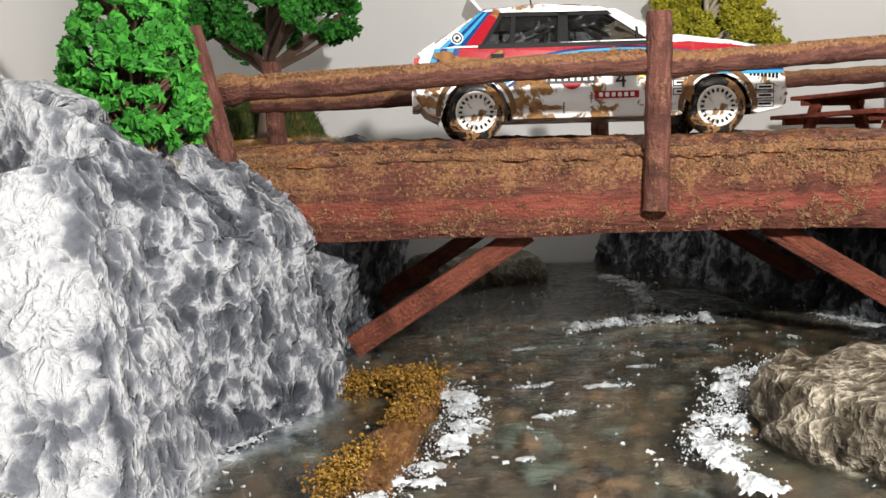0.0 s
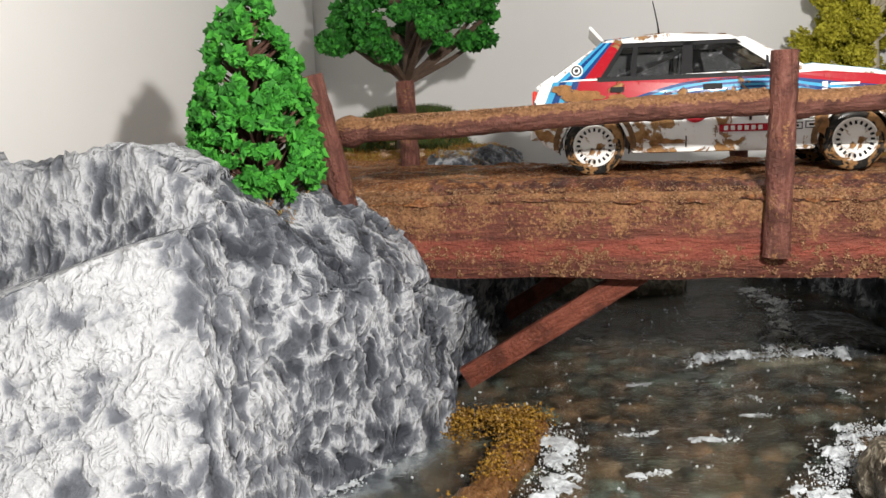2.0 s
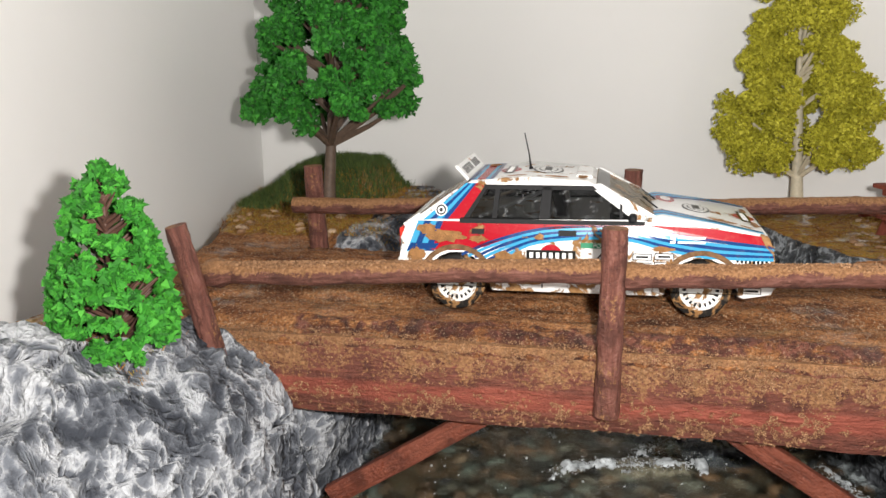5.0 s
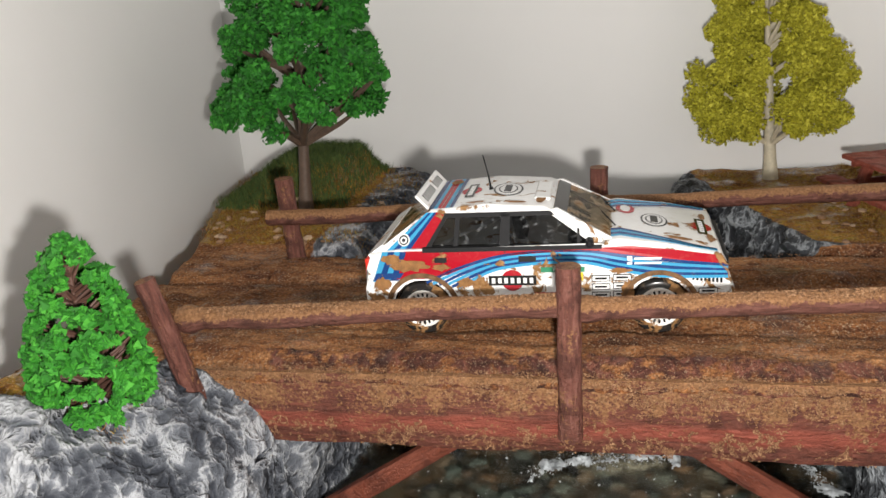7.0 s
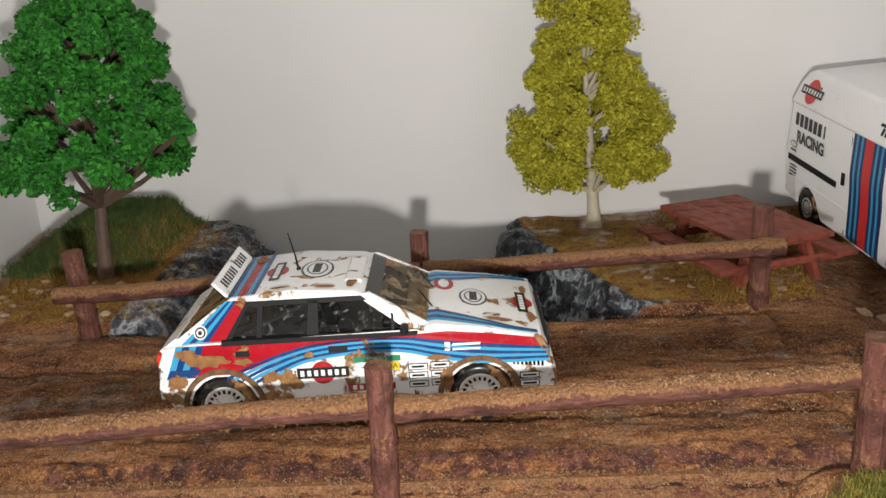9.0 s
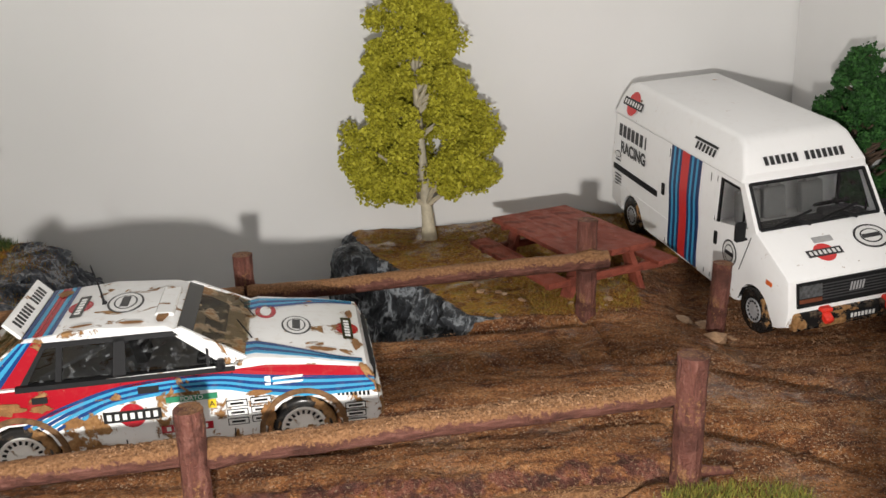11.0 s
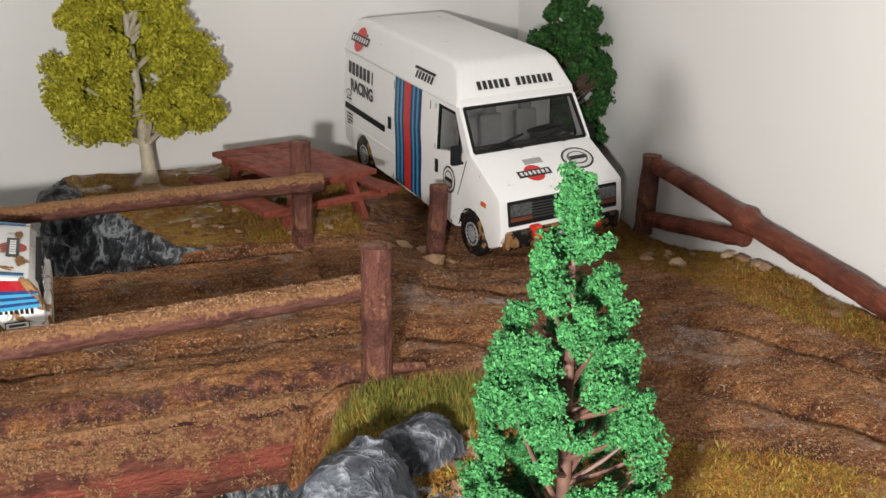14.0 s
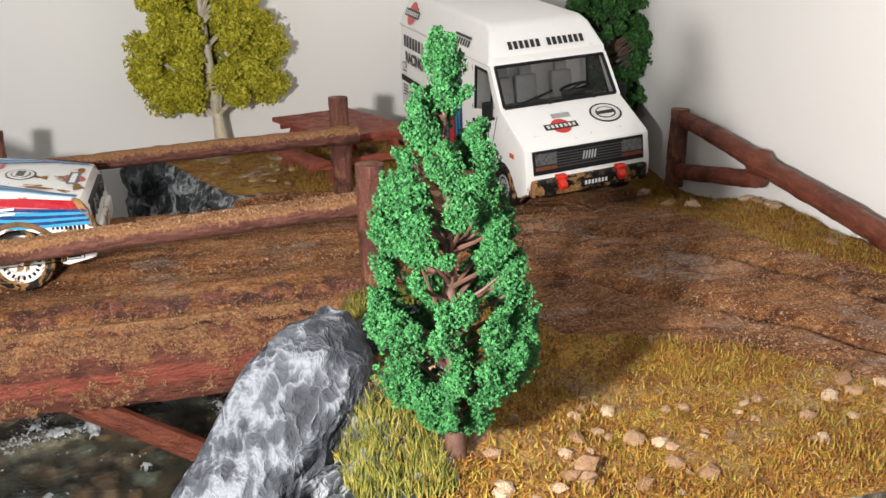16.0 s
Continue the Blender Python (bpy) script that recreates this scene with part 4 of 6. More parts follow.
def band(v):
    """Thick at the deck, bare in a red band, thinner at the foot."""
    return float(np.interp(v, [0, 0.12, 0.30, 0.42, 0.62, 0.85, 1.0], [0.12, 0.14, 0.0, -0.32, 0.05, 0.40, 0.5]))


crusted("mud_crust", 24000, -9.55, 9.5, lambda x, v: (x, 0.135 + 0.30 * max(0, v - 0.86) ** 2 / 0.02, 2.93 + 1.92 * v), lambda x, v: band(v), 61, bridge)
crusted("mud_crust", 9000, -9.6, 9.6, lambda x, v: (x, 0.35 + 8.0 * v, 4.98 - 0.2 * smooth(0.12, 0.0, v)), lambda x, v: 0.0, 62, bridge, (0.010, 0.030))
rail_front = thing("fence", (0, 0, 0), 0, "rustic log fence with mud-dusted rail along the bridge's near side", "fence", "log fences")
log("post", (-8.98, -0.30, 3.75), (-9.72, -0.62, 7.45), 0.27, 0.25, M_POST, rail_front, 1.0, "leaning end post")
log("post", (-0.05, 0.02, 3.4), (0.04, 0.02, 7.58), 0.28, 0.27, M_POST, rail_front, 2.0)
log("post", (9.52, -0.12, 4.3), (9.55, -0.14, 7.86), 0.31, 0.30, M_POST, rail_front, 3.0)
log("rail", (-9.35, -0.02, 6.22), (-0.1, 0.22, 6.58), 0.26, 0.26, M_RAIL, rail_front, 4.0, "dusty upper rail", 60, knots=((0.25, 0.10), (2.6, 0.03)))
log("rail", (0.1, 0.22, 6.5), (9.4, 0.1, 6.95), 0.25, 0.24, M_RAIL, rail_front, 5.0, "dusty upper rail", 60, knots=((0.3, 0.07),))
for x0, x1, y0, y1, z0, z1, r, sd in ((-9.2, -0.3, -0.02, 0.22, 6.22, 6.58, 0.265, 63), (0.35, 9.3, 0.22, 0.1, 6.5, 6.95, 0.25, 64)):
    crusted("mud_crust", 5000, x0, x1, lambda x, v: (x, y0 + (y1 - y0) * (x - x0) / (x1 - x0) + r * math.cos(0.55 + 2.0 * v), z0 + (z1 - z0) * (x - x0) / (x1 - x0) + r * math.sin(0.55 + 2.0 * v)), lambda x, v: 0.55 - 0.9 * max(0.0, v - 0.7), sd, rail_front, (0.010, 0.030))
log("rail", (9.75, -0.05, 5.25), (10.55, 0.02, 5.12), 0.13, 0.10, M_POST, rail_front, 15.0, "broken-off rail stub", 12)
rail_back = thing("fence", (0, 0, 0), 0, "rustic log fence with mud-dusted rail along the bridge's far side", "fence", "log fences")
log("post", (-9.75, 8.3, 4.7), (-9.85, 8.25, 7.65), 0.30, 0.29, M_POST, rail_back, 6.0)
log("post", (0.2, 8.95, 4.4), (0.2, 8.95, 7.6), 0.27, 0.27, M_POST, rail_back, 7.0)
log("post", (9.98, 8.85, 4.5), (9.98, 8.8, 7.95), 0.30, 0.29, M_POST, rail_back, 8.0)
log("rail", (-10.45, 8.0, 6.4), (0.2, 8.6, 6.55), 0.26, 0.24, M_RAIL, rail_back, 9.0, "dusty upper rail", 60)
log("rail", (0.3, 8.62, 6.55), (10.5, 8.45, 6.85), 0.24, 0.26, M_RAIL, rail_back, 10.0, "dusty upper rail", 60, knots=((9.7, 0.06),))
east_fence = thing("fence", (0, 0, 0), 0, "broken log fence with fallen rails against the white wall", "fence", "log fences")
log("post", (20.85, 8.1, 4.4), (20.95, 8.05, 6.95), 0.30, 0.30, M_POST, east_fence, 11.0)
log("rail", (21.0, 7.9, 6.65), (20.75, -2.6, 5.6), 0.27, 0.29, M_STRUT, east_fence, 12.0, "slipped upper rail", 50, knots=((4.6, 0.12),))
log("rail", (20.9, 7.8, 4.95), (20.8, 3.2, 5.75), 0.26, 0.25, M_STRUT, east_fence, 13.0, "fallen lower rail", 40)
bollard = log("bollard", (13.87, 8.55, 4.1), (14.02, 8.6, 6.42), 0.29, 0.28, M_POST, None, 14.0)
tagged(bollard, "short leaning wooden post stub beside the parked van", "post")

# ---- vehicles ----
class Side:
    """Places (x, z) drawings on a vehicle's flank: half-width by height, s = -1 or 1."""

    def __init__(self, widths, s):
        self.zs, self.ws, self.s = [w[0] for w in widths], [w[1] for w in widths], s

    def __call__(self, x, z, w):
        return Vector((x, self.s * (float(np.interp(z, self.zs, self.ws)) + w), z))


def flank(name, poly, thick, side, mat, parent, out=0.0, label="", bevel=0.0):
    bm = bmesh.new()
    prism(bm, poly, thick, lambda u, v, w: side(u, v, out + w), bevel)
    return part(name, bm, mat, parent, label)


def stripe_poly(pts, half):
    """The outline of a band of half-width half (or one per point) about a line of points."""
    up, dn = [], []
    for i, p in enumerate(pts):
        a, b = Vector(pts[max(0, i - 1)]), Vector(pts[min(len(pts) - 1, i + 1)])
        d = (b - a).normalized()
        h = half[i] if isinstance(half, (list, tuple)) else half
        up.append((p[0] - d.y * h, p[1] + d.x * h))
        dn.append((p[0] + d.y * h, p[1] - d.x * h))
    return up, dn


def stripe(name, pts, half, side, mat, parent, out, label=""):
    """A painted band as quads that follow the flank."""
    up, dn = stripe_poly(smooth_line(pts), half)
    bm = bmesh.new()
    rows = []
    for a, b in zip(up, dn):
        rows.append([bm.verts.new(side(p[0], p[1], w)) for p, w in ((a, -0.02), (a, out), (b, out), (b, -0.02))])
    for r, q in zip(rows, rows[1:]):
        for k in range(3):
            bm.faces.new((r[k], q[k], q[k + 1], r[k + 1]))
    return part(name, bm, mat, parent, label)


def smooth_line(pts, n=6):
    """A Catmull-Rom line through pts."""
    out = []
    P = [Vector(p) for p in pts]
    for i in range(len(P) - 1):
        p0, p1, p2, p3 = P[max(0, i - 1)], P[i], P[i + 1], P[min(len(P) - 1, i + 2)]
        for k in range(n):
            t = k / n
            q = 0.5 * ((2 * p1) + (p2 - p0) * t + (2 * p0 - 5 * p1 + 4 * p2 - p3) * t * t + (3 * p1 - p0 - 3 * p2 + p3) * t ** 3)
            out.append((q.x, q.y))
    out.append(tuple(P[-1]))
    return out


def rect(cx, cz, w, h, slant=0.0):
    return [(cx - w / 2 - slant, cz - h / 2), (cx + w / 2 - slant, cz - h / 2), (cx + w / 2 + slant, cz + h / 2), (cx - w / 2 + slant, cz + h / 2)]


def lettering(text, size, mat, parent, m, label="", bold=0.0):
    """Raised letters from the built-in font, centred, at the local pose m."""
    cu = bpy.data.curves.new("lettering", "FONT")
    cu.body, cu.size, cu.align_x, cu.align_y, cu.extrude, cu.offset = text, size * U, "CENTER", "CENTER", 0.004 * U, bold * size * U
    ob = new("lettering", cu)
    me = bpy.data.meshes.new_from_object(ob.evaluated_get(bpy.context.evaluated_depsgraph_get()))
    bpy.data.objects.remove(ob)
    out = finish("lettering", me, mat, parent, label, False)
    out.matrix_local = m
    return out


def wheel(parent, x, y, s, r, width, rim_mat, holes, k=1.0, tyre_mat=None):
    """A tyre, a dished rim with a ring of holes, and a hub; s is the outward side."""
    w = new("wheel")
    w.empty_display_size = 0.01
    w.parent = parent
    w.matrix_local = pose(x * U, y * U, r * U, 0, 0, 0)
    bm = bmesh.new()
    h = width / 2
    lathe(bm, [(r * 0.66 * k, -h * 0.9), (r * 0.9, -h), (r * 0.985, -h * 0.75), (r, -h * 0.3), (r, h * 0.3), (r * 0.985, h * 0.75), (r * 0.9, h), (r * 0.66 * k, h * 0.9), (r * 0.64 * k, 0.0), (r * 0.66 * k, -h * 0.9)], 36)
    part("tyre", bm, tyre_mat or M_TYRE, w, "mud-rimmed black tyre", True, 60)
    bm = bmesh.new()
    o, q = s * h, r * k
    lathe(bm, [(q * 0.70, o * 0.2), (q * 0.70, o * 1.0), (q * 0.65, o * 1.06), (q * 0.60, o * 0.96), (q * 0.46, o * 0.90), (q * 0.20, o * 0.96), (q * 0.10, o * 0.98), (0.001, o * 1.0)], 36)
    part("rim", bm, rim_mat, w, "", True, 50)
    bm = bmesh.new()
    for j in range(holes):
        a = 2 * math.pi * j / holes
        box(bm, (q * 0.53 * math.cos(a), o * 0.93, q * 0.53 * math.sin(a)), (q * 0.12, width * 0.1, q * 0.55 * 2.6 / holes), pose(0, 0, 0, 0, -math.degrees(a), 0))
    part("rim_slots", bm, M_BLACK, w)
    bm = bmesh.new()
    lathe(bm, [(q * 0.11, o * 0.8), (q * 0.11, o * 1.04), (0.001, o * 1.05)], 14)
    part("hub", bm, rim_mat, w)
    return w


def shell(name, poly, widths, mat, parent, label="", bevel=0.1, seg=2):
    """A body from its side outline: both flanks follow the half-widths by height."""
    bm = bmesh.new()
    l, r = Side(widths, 1), Side(widths, -1)
    a = [bm.verts.new(l(x, z, 0)) for x, z in poly]
    b = [bm.verts.new(r(x, z, 0)) for x, z in poly]
    n = len(poly)
    fa, fb = bm.faces.new(a), bm.faces.new(b[::-1])
    for i in range(n):
        bm.faces.new((a[i], b[i], b[(i + 1) % n], a[(i + 1) % n]))
    if bevel:
        bmesh.ops.bevel(bm, geom=list(set(fa.edges) | set(fb.edges)), offset=bevel, segments=seg, affect="EDGES", profile=0.55)
    return part(name, bm, mat, parent, label, True, 35)


def arch(cx, cz, r, z0, n=10):
    """The outline of a wheel arch, from front to back along the sill at z0."""
    a0 = math.asin((z0 - cz) / r)
    return [(cx + r * math.cos(a), cz + r * math.sin(a)) for a in np.linspace(a0, math.pi - a0, n)]


def disc_logo(side, x, z, r, mat_disc, mat_bar, parent, out, w=1.0, h=0.22):
    """A sponsor's mark as plain shapes: a red ball behind a dark bar with a pale line."""
    flank("logo_disc", circle_pts(x, z, r), 0.006, side, mat_disc, parent, out)
    flank("logo_bar", rect(x, z, w, h), 0.006, side, mat_bar, parent, out + 0.006)
    for k in range(7):
        flank("logo_letter_bar", rect(x - w * 0.40 + k * w * 0.133, z, w * 0.075, h * 0.55), 0.005, side, M_WHITEPRINT, parent, out + 0.012)


# --- the rally car ---
CAR_AT, CAR_YAW = (-1.02, 4.14, 5.0), 2.6
car = thing("rally_car", CAR_AT, CAR_YAW, "muddy white toy rally car with red and blue stripes", "toy car")
LOW = [(0.0, 1.86), (0.9, 1.94), (1.9, 1.93), (2.25, 1.86)]
TOP = [(2.0, 1.84), (3.15, 1.46)]
WR = 0.70
low_poly = [(-4.05, 0.72)] + [p for p in arch(-2.88, 0.70, 0.84, 0.55)][::-1] + [(-2.0, 0.50), (2.0, 0.50)] + [p for p in arch(2.88, 0.70, 0.84, 0.55)][::-1] + [(3.85, 0.50), (4.45, 0.62), (4.58, 0.95), (4.50, 1.30), (4.44, 1.75), (4.30, 2.02), (3.2, 2.24), (1.95, 2.42), (1.62, 2.36), (1.45, 2.25), (-3.4, 2.24), (-4.12, 2.16), (-4.28, 1.75), (-4.22, 1.28), (-4.33, 1.12)]
shell("body", low_poly, LOW, M_WHITE, car, "white body with mud splashes", 0.07)
# greenhouse: roof, pillars and glass
shell("roof", [(-2.62, 3.00), (0.30, 3.02), (0.42, 3.06), (0.2, 3.16), (-1.2, 3.24), (-2.6, 3.14)], TOP, M_WHITE, car, "muddy white roof", 0.05)
bm = bmesh.new()
box(bm, (0.12, 0, 3.17), (0.40, 1.7, 0.09), pose(0, 0, 0, 0, 4, 0), 0.03)
part("roof_hatch", bm, M_WHITE, car, "raised roof vent")
for s in (-1, 1):
    g = Side(TOP, s)
    flank("rear_pillar", [(-4.05, 2.15), (-2.72, 2.18), (-2.2, 2.98), (-2.62, 3.1), (-2.9, 2.95)], -0.10, g, M_WHITE, car, 0.0)
    flank("belt_moulding", [(-2.80, 2.165), (1.55, 2.185), (1.57, 2.285), (-2.80, 2.275)], -0.24, Side(LOW, s), M_BLACK, car, 0.016, "black belt moulding")
    for nm, p, o in (("door_pillar", [(-0.92, 2.16), (-0.66, 2.16), (-0.62, 3.02), (-0.84, 3.02)], 0.012), ("front_pillar", [(1.50, 2.16), (1.98, 2.30), (0.52, 3.10), (0.22, 3.06)], 0.0), ("window_sill", [(-2.75, 2.12), (1.5, 2.16), (1.42, 2.26), (-2.68, 2.22)], 0.012), ("window_head", [(-2.22, 2.94), (0.46, 2.95), (0.34, 3.05), (-2.26, 3.05)], 0.012), ("quarter_pillar", [(-2.05, 2.2), (-1.93, 2.2), (-1.85, 3.0), (-1.97, 3.0)], 0.01), ("corner_pillar", [(-2.80, 2.16), (-2.66, 2.16), (-2.14, 3.02), (-2.24, 3.02)], 0.014), ("vent_pillar", [(0.98, 2.2), (1.04, 2.2), (1.04, 2.62), (0.98, 2.66)], 0.012)):
        flank(nm, p, -0.09, g, M_WHITE if nm == "front_pillar" else M_BLACK, car, o)
    flank("side_window", [(-1.93, 2.2), (-0.9, 2.2), (-0.84, 2.98), (-1.87, 2.98)], -0.02, g, M_GLASS, car, -0.03, "grimy tinted side glass")
    flank("side_window", [(-0.68, 2.2), (1.42, 2.22), (0.42, 2.98), (-0.64, 2.98)], -0.02, g, M_GLASS, car, -0.03, "grimy tinted side glass")
    flank("quarter_window", [(-2.68, 2.2), (-2.0, 2.2), (-1.94, 2.98), (-2.18, 2.98)], -0.02, g, M_GLASS, car, -0.03)


def pane(name, pts, mat, parent, label="", thick=0.03):
    bm = bmesh.new()
    p = [Vector(q) for q in pts]
    nrm = (p[1] - p[0]).cross(p[2] - p[0]).normalized() * thick
    a, b = [bm.verts.new(q) for q in p], [bm.verts.new(q - nrm) for q in p]
    bm.faces.new(a)
    bm.faces.new(b[::-1])
    for i in range(len(p)):
        bm.faces.new((a[i], b[i], b[(i + 1) % len(p)], a[(i + 1) % len(p)]))
    return part(name, bm, mat, parent, label)


pane("windscreen", [(1.86, -1.70, 2.36), (1.86, 1.70, 2.36), (0.42, 1.42, 3.08), (0.42, -1.42, 3.08)], M_SCREEN, car, "windscreen thick with mud but for wiped arcs")
pane("rear_window", [(-2.72, -1.42, 3.06), (-2.72, 1.42, 3.06), (-3.85, 1.66, 2.32), (-3.85, -1.66, 2.32)], M_SCREEN, car, "muddy rear window")
pane("tailgate", [(-3.83, -1.74, 2.36), (-3.83, 1.74, 2.36), (-4.22, 1.8, 2.10), (-4.22, -1.8, 2.10)], M_WHITE, car, thick=0.08)
bm = bmesh.new()
box(bm, (-2.82, 0, 3.30), (0.46, 2.75, 0.07), pose(0, 0, 0, 0, 48, 0), 0.02)
part("spoiler", bm, M_WHITE, car, "white roof spoiler with dark lettering bar")
bm = bmesh.new()
for k in range(13):
    if k != 7:
        box(bm, (-2.79, -1.02 + k * 0.17, 3.328), (0.22, 0.09, 0.012), pose(0, 0, 0, 0, 48, 0))
part("spoiler_print", bm, M_BLACKPAINT, car, "dark lettering bars")
bm = bmesh.new()
tube(bm, [(-1.25, 0.0, 3.2), (-1.3, 0, 3.6), (-1.42, 0, 4.15)], [0.035, 0.02, 0.014], 6)
tube(bm, [(-1.25, 0.0, 3.2), (-1.25, 0, 3.30)], [0.06, 0.05], 8)
part("antenna", bm, M_BLACK, car)
# inside
bm = bmesh.new()
box(bm, (-0.9, 0, 2.0), (4.4, 3.2, 0.1))
box(bm, (1.0, 0, 2.25), (0.5, 3.0, 0.3), bevel=0.05)
part("dashboard", bm, M_INTERIOR, car)
for y in (-0.75, 0.75):
    bm = bmesh.new()
    box(bm, (-0.45, y, 2.45), (0.25, 0.85, 0.85), pose(0, 0, 0, 0, -12, 0), 0.08, 2)
    part("seat", bm, M_SEAT if y > 0 else M_INTERIOR, car)
bm = bmesh.new()
for s in (-1, 1):
    tube(bm, [(-0.75, s * 1.35, 2.0), (-0.75, s * 1.2, 2.92), (-0.75, 0, 2.96)], [0.05] * 3, 8)
    tube(bm, [(-0.75, s * 1.2, 2.9), (-2.6, s * 1.35, 2.15)], [0.05] * 2, 8)
part("roll_cage", bm, M_WHITEPRINT, car)
for x in (-2.88, 2.88):
    for s in (-1, 1):
        wheel(car, x, s * 1.72, s, WR, 0.42, M_RIM, 20)
        bm = bmesh.new()
        lathe(bm, [(0.82, s * 1.80), (0.83, s * 1.965), (0.90, s * 1.985), (0.95, s * 1.955), (0.96, s * 1.88)], 40, "y", (x, 0, 0.70))
        for v in [v for v in bm.verts if v.co.z < 0.62]:
            v.co.z = 0.62
        part("wheel_arch", bm, M_MUDARCH, car, "flared arch caked in brown mud", True, 60)
        bm = bmesh.new()
        lathe(bm, [(0.83, s * 1.2), (0.83, s * 1.88)], 24, "y", (x, 0, 0.70))
        bmesh.ops.delete(bm, geom=[v for v in bm.verts if v.co.z < 0.45], context="VERTS")
        part("arch_liner", bm, M_BLACK, car)
# bumpers, lamps
bm = bmesh.new()
box(bm, (4.5, 0, 0.95), (0.25, 3.5, 0.5), bevel=0.08, seg=2)
part("front_bumper", bm, M_WHITE, car, "mud-brown front bumper")
bm = bmesh.new()
box(bm, (4.44, 0, 1.62), (0.14, 2.9, 0.42), bevel=0.03)
part("grille", bm, M_BLACK, car)
for y in (-1.1, -0.6, 0.6, 1.1):
    bm = bmesh.new()
    lathe(bm, [(0.001, 0.0), (0.19, 0.0), (0.19, -0.1)], 18, "z")
    h = part("headlight", bm, M_LAMP, car)
    h.matrix_local = pose(4.53 * U, y * U, 1.62 * U, 0, 90, 0)
for s in (-1, 1):
    bm = bmesh.new()
    box(bm, (-4.26, s * 1.62, 1.75), (0.1, 0.42, 0.52), bevel=0.03)
    part("tail_light", bm, M_TOWRED, car, "red tail light")
    bm = bmesh.new()
    box(bm, (1.28, s * 1.98, 2.38), (0.18, 0.28, 0.2), bevel=0.05)
    part("door_mirror", bm, M_BLACK, car)
bm = bmesh.new()
box(bm, (-4.28, 0, 1.05), (0.22, 3.5, 0.4), bevel=0.06, seg=2)
part("rear_bumper", bm, M_WHITE, car, "muddy rear bumper")
# livery on both flanks
for s in (-1, 1):
    b = Side(LOW, s)
    o = 0.010
    flank("stripe_red", [(-3.25, 2.205), (1.5, 2.21), (2.2, 2.24), (3.2, 2.14), (4.32, 1.98), (4.42, 1.74), (3.0, 1.90), (2.2, 2.02), (1.5, 2.13), (0.4, 2.13), (-0.6, 2.06), (-1.5, 1.84), (-2.2, 1.60), (-2.75, 1.50), (-3.25, 1.50), (-3.64, 1.50)], 0.006, b, M_RED, car, 0.004, "red belt stripe")
    for k, (m, dz) in enumerate(((M_NAVY, 0.02), (M_CYAN, -0.06), (M_NAVY, -0.13), (M_CYAN, -0.20), (M_NAVY, -0.27), (M_CYAN, -0.34))):
        pts = [(-2.75 + 0.16 * k, 1.40 - 0.03 * k), (-1.95 + 0.09 * k, 1.74 + dz * 0.7), (-0.9, 2.03 + dz * 0.85), (0.2, 2.12 + dz * 0.72), (1.2, 2.11 + dz * 0.75), (2.0, 2.00 + dz), (3.0, 1.87 + dz * 1.1), (4.44, 1.73 + dz * 0.75)]
        stripe("stripe_blue", pts, 0.036, b, m, car, o + 0.002 * k)
    g = Side(TOP, s)
    flank("stripe_red", [(-3.20, 2.12), (-2.76, 2.12), (-2.20, 3.03), (-2.44, 3.08)], 0.006, g, M_RED, car, 0.004)
    for k, m in enumerate((M_NAVY, M_CYAN, M_NAVY, M_CYAN)):
        x = -3.20 - k * 0.155
        flank("stripe_blue", [(x - 0.155, 2.12), (x, 2.12), (-2.44 - k * 0.065, 3.08), (-2.505 - k * 0.065, 3.08)], 0.006, g, m, car, 0.004)
        flank("stripe_blue", [(x - 0.45, 1.50 - 0.02 * k), (x - 0.295, 1.50 - 0.02 * k), (x, 2.20), (x - 0.155, 2.20)], 0.006, b, m, car, 0.004)
    flank("badge_ring", circle_pts(-3.28, 2.45, 0.15), 0.008, g, M_PRINTWHITE, car, 0.01)
    flank("badge_ring", circle_pts(-3.28, 2.45, 0.12), 0.008, g, M_PRINT, car, 0.018)
    flank("badge_ring", circle_pts(-3.28, 2.45, 0.085), 0.008, g, M_PRINTWHITE, car, 0.026)
    flank("badge_dot", circle_pts(-3.28, 2.45, 0.045), 0.008, g, M_PRINT, car, 0.034)
    flank("stripe_navy", [(-4.12, 1.46), (-3.45, 1.46), (-3.3, 1.66), (-4.0, 1.66)], 0.006, b, M_NAVY, car, 0.002)
    for j, (cx, cz, rx, rz) in enumerate(((-3.15, 1.84, 0.46, 0.15), (-3.6, 2.02, 0.24, 0.12), (-2.35, 1.80, 0.2, 0.08), (-1.75, 1.40, 0.2, 0.11), (-3.85, 1.38, 0.2, 0.18), (2.0, 1.66, 0.26, 0.06), (2.15, 1.12, 0.16, 0.26), (-1.2, 0.76, 0.4, 0.06))):
        blot = [(cx + rx * math.cos(q) * (1 + 0.55 * noise.noise((math.cos(q) * 2.2 + j * 3, math.sin(q) * 2.2, s))), cz + rz * math.sin(q) * (1 + 0.55 * noise.noise((math.cos(q) * 2.6, math.sin(q) * 2.6 + j * 3, s)))) for q in [2 * math.pi * i / 30 for i in range(30)]]
        flank("mud_splash", blot, 0.012, b, M_MUDSPLASH, car, 0.018)
    disc_logo(b, -0.60, 1.44, 0.27, M_RED, M_BLACKPAINT, car, 0.026, 1.16, 0.25)
    flank("door_handle", rect(-2.35, 1.98, 0.30, 0.12), 0.03, b, M_BLACK, car, 0.01)
    flank("door_handle", rect(-0.22, 1.98, 0.42, 0.13), 0.03, b, M_BLACK, car, 0.01)
    flank("door_gap", [(-0.82, 0.62), (-0.79, 0.62), (-0.74, 2.16), (-0.77, 2.16)], 0.004, b, M_BLACK, car, 0.012)
